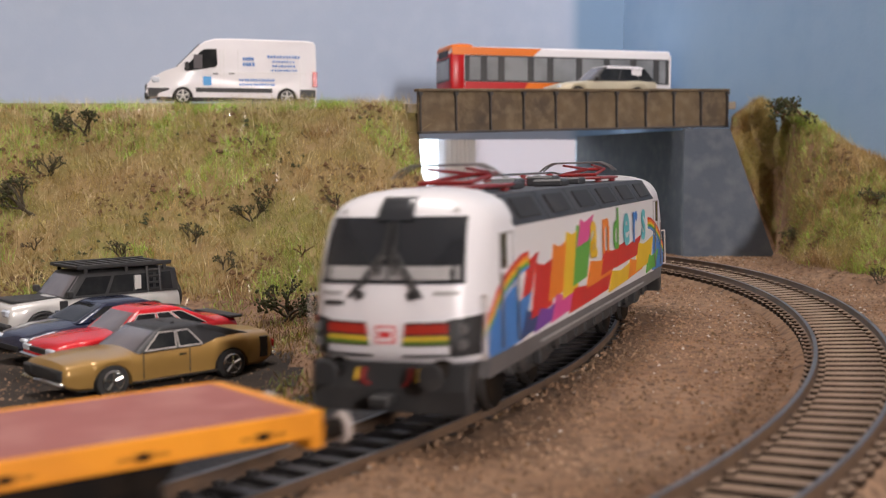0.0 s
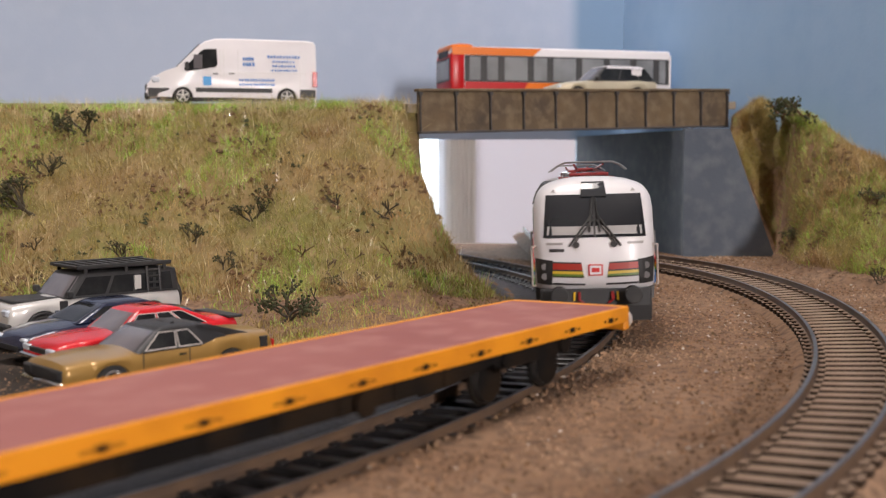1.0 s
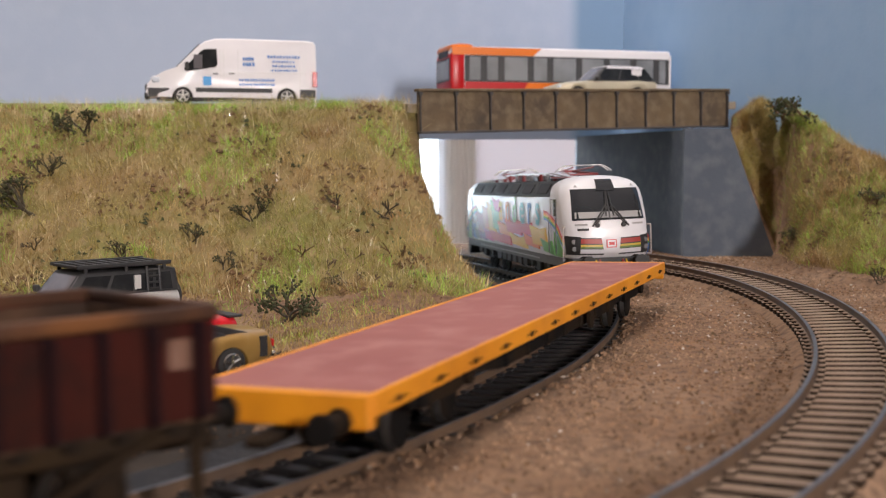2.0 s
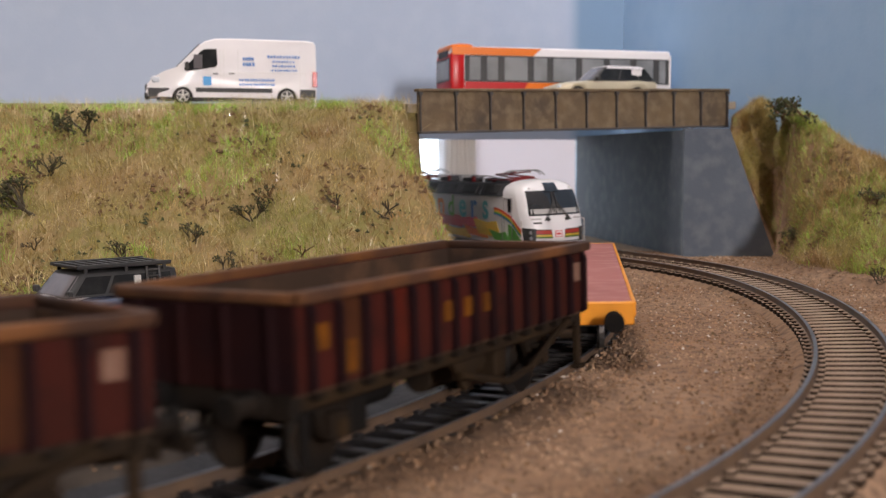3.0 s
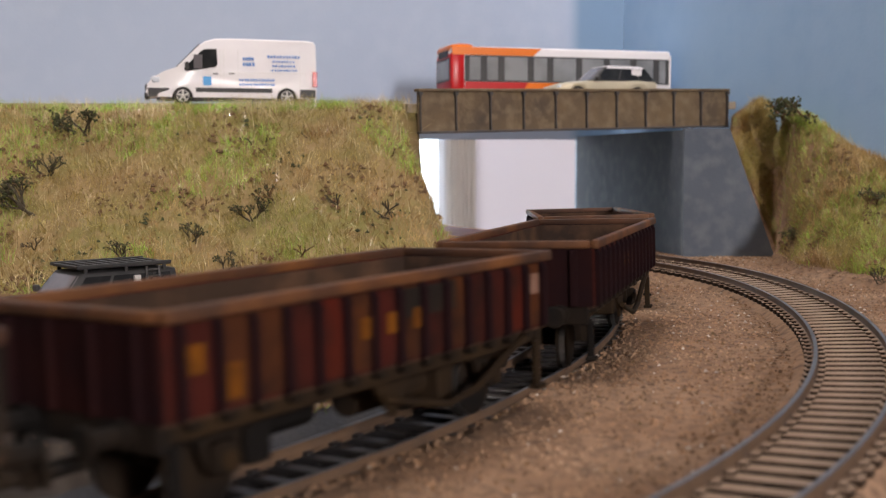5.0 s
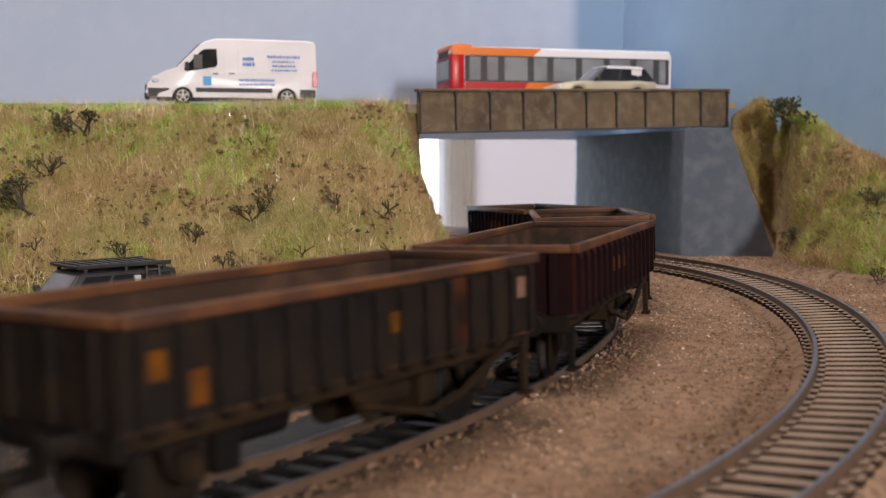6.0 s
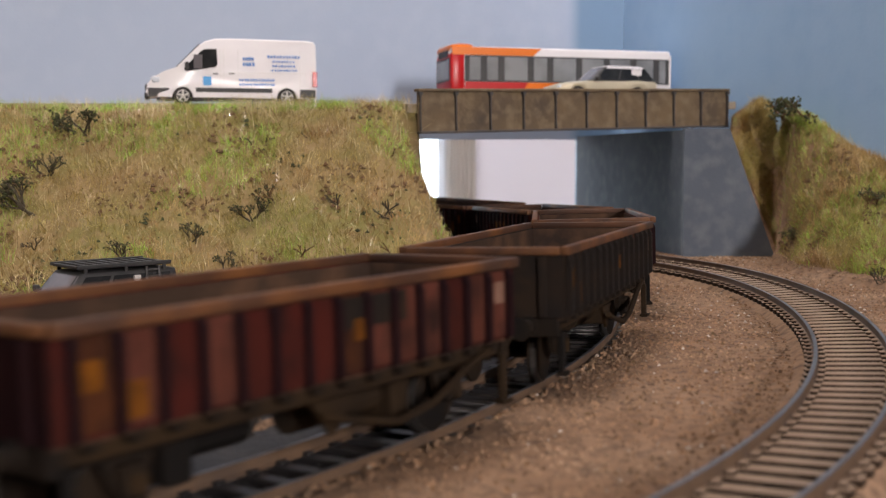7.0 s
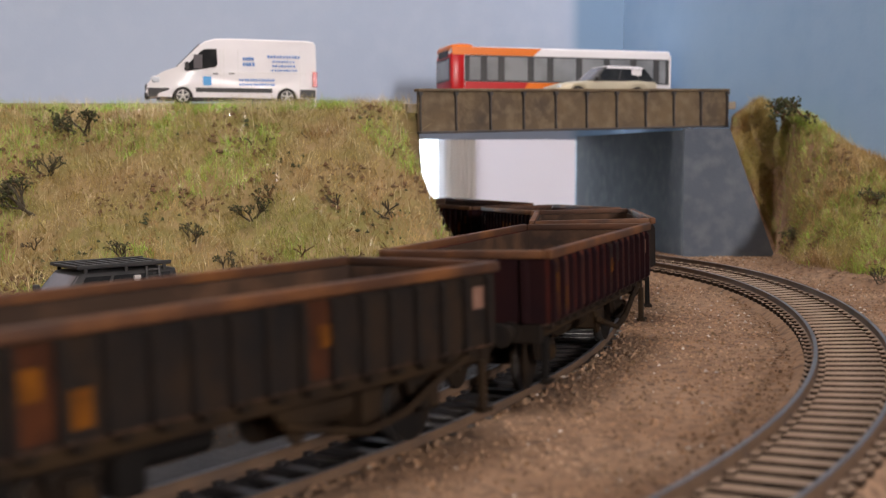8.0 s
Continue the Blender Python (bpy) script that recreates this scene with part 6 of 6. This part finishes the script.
crumbs("slope_scatter", 5000, (150, 222, 440, 640), lambda x, y: x < right_wall_x(y) and ground_z(x, y) > 5 and (y < 600 or y >= 607) and noise.noise((x * 0.05, y * 0.05, 71)) > 0.1, 0.5, 1.7, M_twig_rust, "rust-brown foam scatter on the far bank", 35, "scatter", 1.6)
# dark bed that paints in the shaded gaps between the outer track's sleepers
ox, oy = -np.sin(OUT_H), np.cos(OUT_H)
rows_bed = []
for i in range(len(OUT_X)):
    rows_bed += [(OUT_X[i] + ox[i] * o, OUT_Y[i] + oy[i] * o, z) for o, z in ((16.0, -1.0), (12.0, 1.7), (-12.0, 3.1), (-16.0, -0.6))]
faces = [(4 * i + k, 4 * i + k + 1, 4 * i + k + 5, 4 * i + k + 4) for i in range(len(OUT_X) - 1) for k in range(3)]
tagged(raw("track_shoulder", rows_bed, faces, M_earth, smooth=True), "brown sandy shoulder of the empty track", "track bed", kind="structure")
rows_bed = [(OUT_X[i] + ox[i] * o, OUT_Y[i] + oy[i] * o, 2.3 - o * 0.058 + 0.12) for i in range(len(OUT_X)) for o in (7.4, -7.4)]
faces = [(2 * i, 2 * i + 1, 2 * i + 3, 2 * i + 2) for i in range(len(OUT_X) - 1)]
tagged(raw("track_bed", rows_bed, faces, M_bed_brown, smooth=True), "brown bed between the empty track's rails, darkened for gap shade", "track bed", kind="structure")


def twig_bush(x, y, size, seed, material, label, crumb=0, squat=1.0, spread=1.0):
    """A dry seafoam twig tuft: forked stems, with a few dark crumbs where it has any."""
    rng = random.Random(seed)
    b = thing("twig_bush", label, "bush", "twig tufts on the banks", mm(x, y, ground_z(x, y) - 0.4))
    bm = BM()
    tips = []

    def grow(p, d, length, r, depth):
        q = p + d * length
        rod(bm, p, q, r, 5)
        if depth == 0:
            tips.append(q)
            return
        for _ in range(rng.choice((2, 2, 3))):
            e = (d + Vector((rng.uniform(-1, 1), rng.uniform(-1, 0.6), rng.uniform(-0.45, 0.7))) * 0.75).normalized()
            grow(q, e, length * rng.uniform(0.55, 0.85), r * 0.72, depth - 1)
    for _ in range(rng.choice((4, 5, 6)) if crumb else rng.choice((1, 2, 3))):
        d = Vector((rng.uniform(-1, 1) * spread, rng.uniform(-0.9, 0.2), rng.uniform(0.35, 1.0) * squat)).normalized()
        grow(Vector((rng.uniform(-0.25, 0.25) * size, rng.uniform(-0.2, 0.2) * size, 0)), d, size * 0.36, size * 0.035, 3 if crumb else 2)
    part("branch", bm, material, b)
    if crumb:
        bm = BM()
        for p in tips:
            for _ in range(crumb):
                q = p + Vector((rng.uniform(-1, 1), rng.uniform(-1, 1), rng.uniform(-1, 0.5))) * size * 0.13
                m = Matrix.Translation(q) @ Euler((rng.random() * 6, rng.random() * 6, rng.random() * 6)).to_matrix().to_4x4() @ Matrix.Diagonal((*[size * rng.uniform(0.02, 0.05) for _ in range(3)], 1))
                bmesh.ops.create_icosphere(bm, subdivisions=1, radius=1, matrix=m)
        part("foliage", bm, M_moss, b, "dark olive crumb foliage")
    return b


DARK, PALE, RUSTY = "dark branching twig tuft on the grass bank", "pale dry twig tuft on the grass bank", "rust-brown twig tuft on the grass bank"
BUSHES = ((-168, 528, 15, "d", 3), (-177, 475, 17, "d", 2), (-174, 498, 11, "d", 1), (-100, 446, 10, "d", 1), (-103, 468, 7, "r", 0), (-84, 508, 9, "d", 0),
          (-119, 485, 6, "r", 0), (-41, 456, 9, "d", 0), (-22, 456, 12, "d", 0), (-50, 366, 15, "d", 3), (-43, 418, 8, "p", 0), (-31, 405, 10, "p", 0),
          (-36, 408, 8, "p", 1), (-78, 455, 11, "d", 1), (-125, 437, 9, "d", 1), (-23, 494, 8, "r", 0), (-165, 450, 8, "d", 0), (-43, 388, 8, "d", 0),
          (-18, 432, 9, "r", 0), (-71, 462, 9, "r", 1), (-53, 429, 10, "r", 0), (-8, 430, 8, "r", 0), 
          (175, 556, 9, "r", 2), (196, 516, 11, "r", 2), (179, 455, 8, "d", 1), (-35, 425, 8, "p", 0), (-83, 427, 8, "d", 1), (-60, 505, 6, "d", 0),
          (-140, 510, 7, "r", 0), (-46, 372, 8, "r", 2))
for i, (x, y, size, kind, crumb) in enumerate(BUSHES):
    mt, lb = {"d": (M_twig, DARK), "p": (M_twig_pale, PALE), "r": (M_twig_rust, RUSTY)}[kind]
    twig_bush(x, y, size, 40 + i, mt, lb, crumb)
twig_bush(193, 594, 21, 91, M_twig_rust, RUSTY, 4, 0.5, 1.7)
twig_bush(186, 610, 14, 92, M_twig_rust, RUSTY, 3, 0.6, 1.5)


# ------------------------------------------------------------------ movement
TRAIN = []


def line_angle(t):
    """How far round the circle the locomotive's middle has gone."""
    return TH0 + OMEGA * t - 0.010 * max(0.0, 1 - t / 0.4)


def placed(t, lag, half, up=RAIL):
    th = line_angle(t) - lag
    d = math.sqrt(R_IN ** 2 - half ** 2)
    a = math.asin(half / R_IN)
    ahead, behind = dip(CY + R_IN * math.sin(th + a)), dip(CY + R_IN * math.sin(th - a))
    slope = math.degrees(math.atan2(behind - ahead, 2 * half))
    return mm(CX + d * math.cos(th), CY + d * math.sin(th), up - (ahead + behind) / 2, 0, 0, math.degrees(th) + 90) @ pose(0, 0, 0, 0, -slope) @ pose(0, 0, 0, -math.degrees(CANT))


def motions():
    for ob, lag, half in TRAIN:
        walk(ob, [(0.25 * i, placed(0.25 * i, lag, half)) for i in range(33)])


TRAIN += [(loco, 0.0, 54.6), (flat_car, 0.558, 78.0)]
TRAIN += list(zip(wagons, (0.979, 1.259, 1.548, 1.820, 2.099, 2.375), [36.5] * 6))
sleepers(track_in, IN_X, IN_Y, IN_H, TRACK_Z, CANT, 7.6, lambda x, y: x > -140 and 150 < y < 780, M_sleeper_dark, M_sleeper_dark, 9.4, 15.5, dip)
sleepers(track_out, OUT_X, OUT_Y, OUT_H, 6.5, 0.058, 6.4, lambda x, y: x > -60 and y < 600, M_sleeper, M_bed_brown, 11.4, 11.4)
motions()
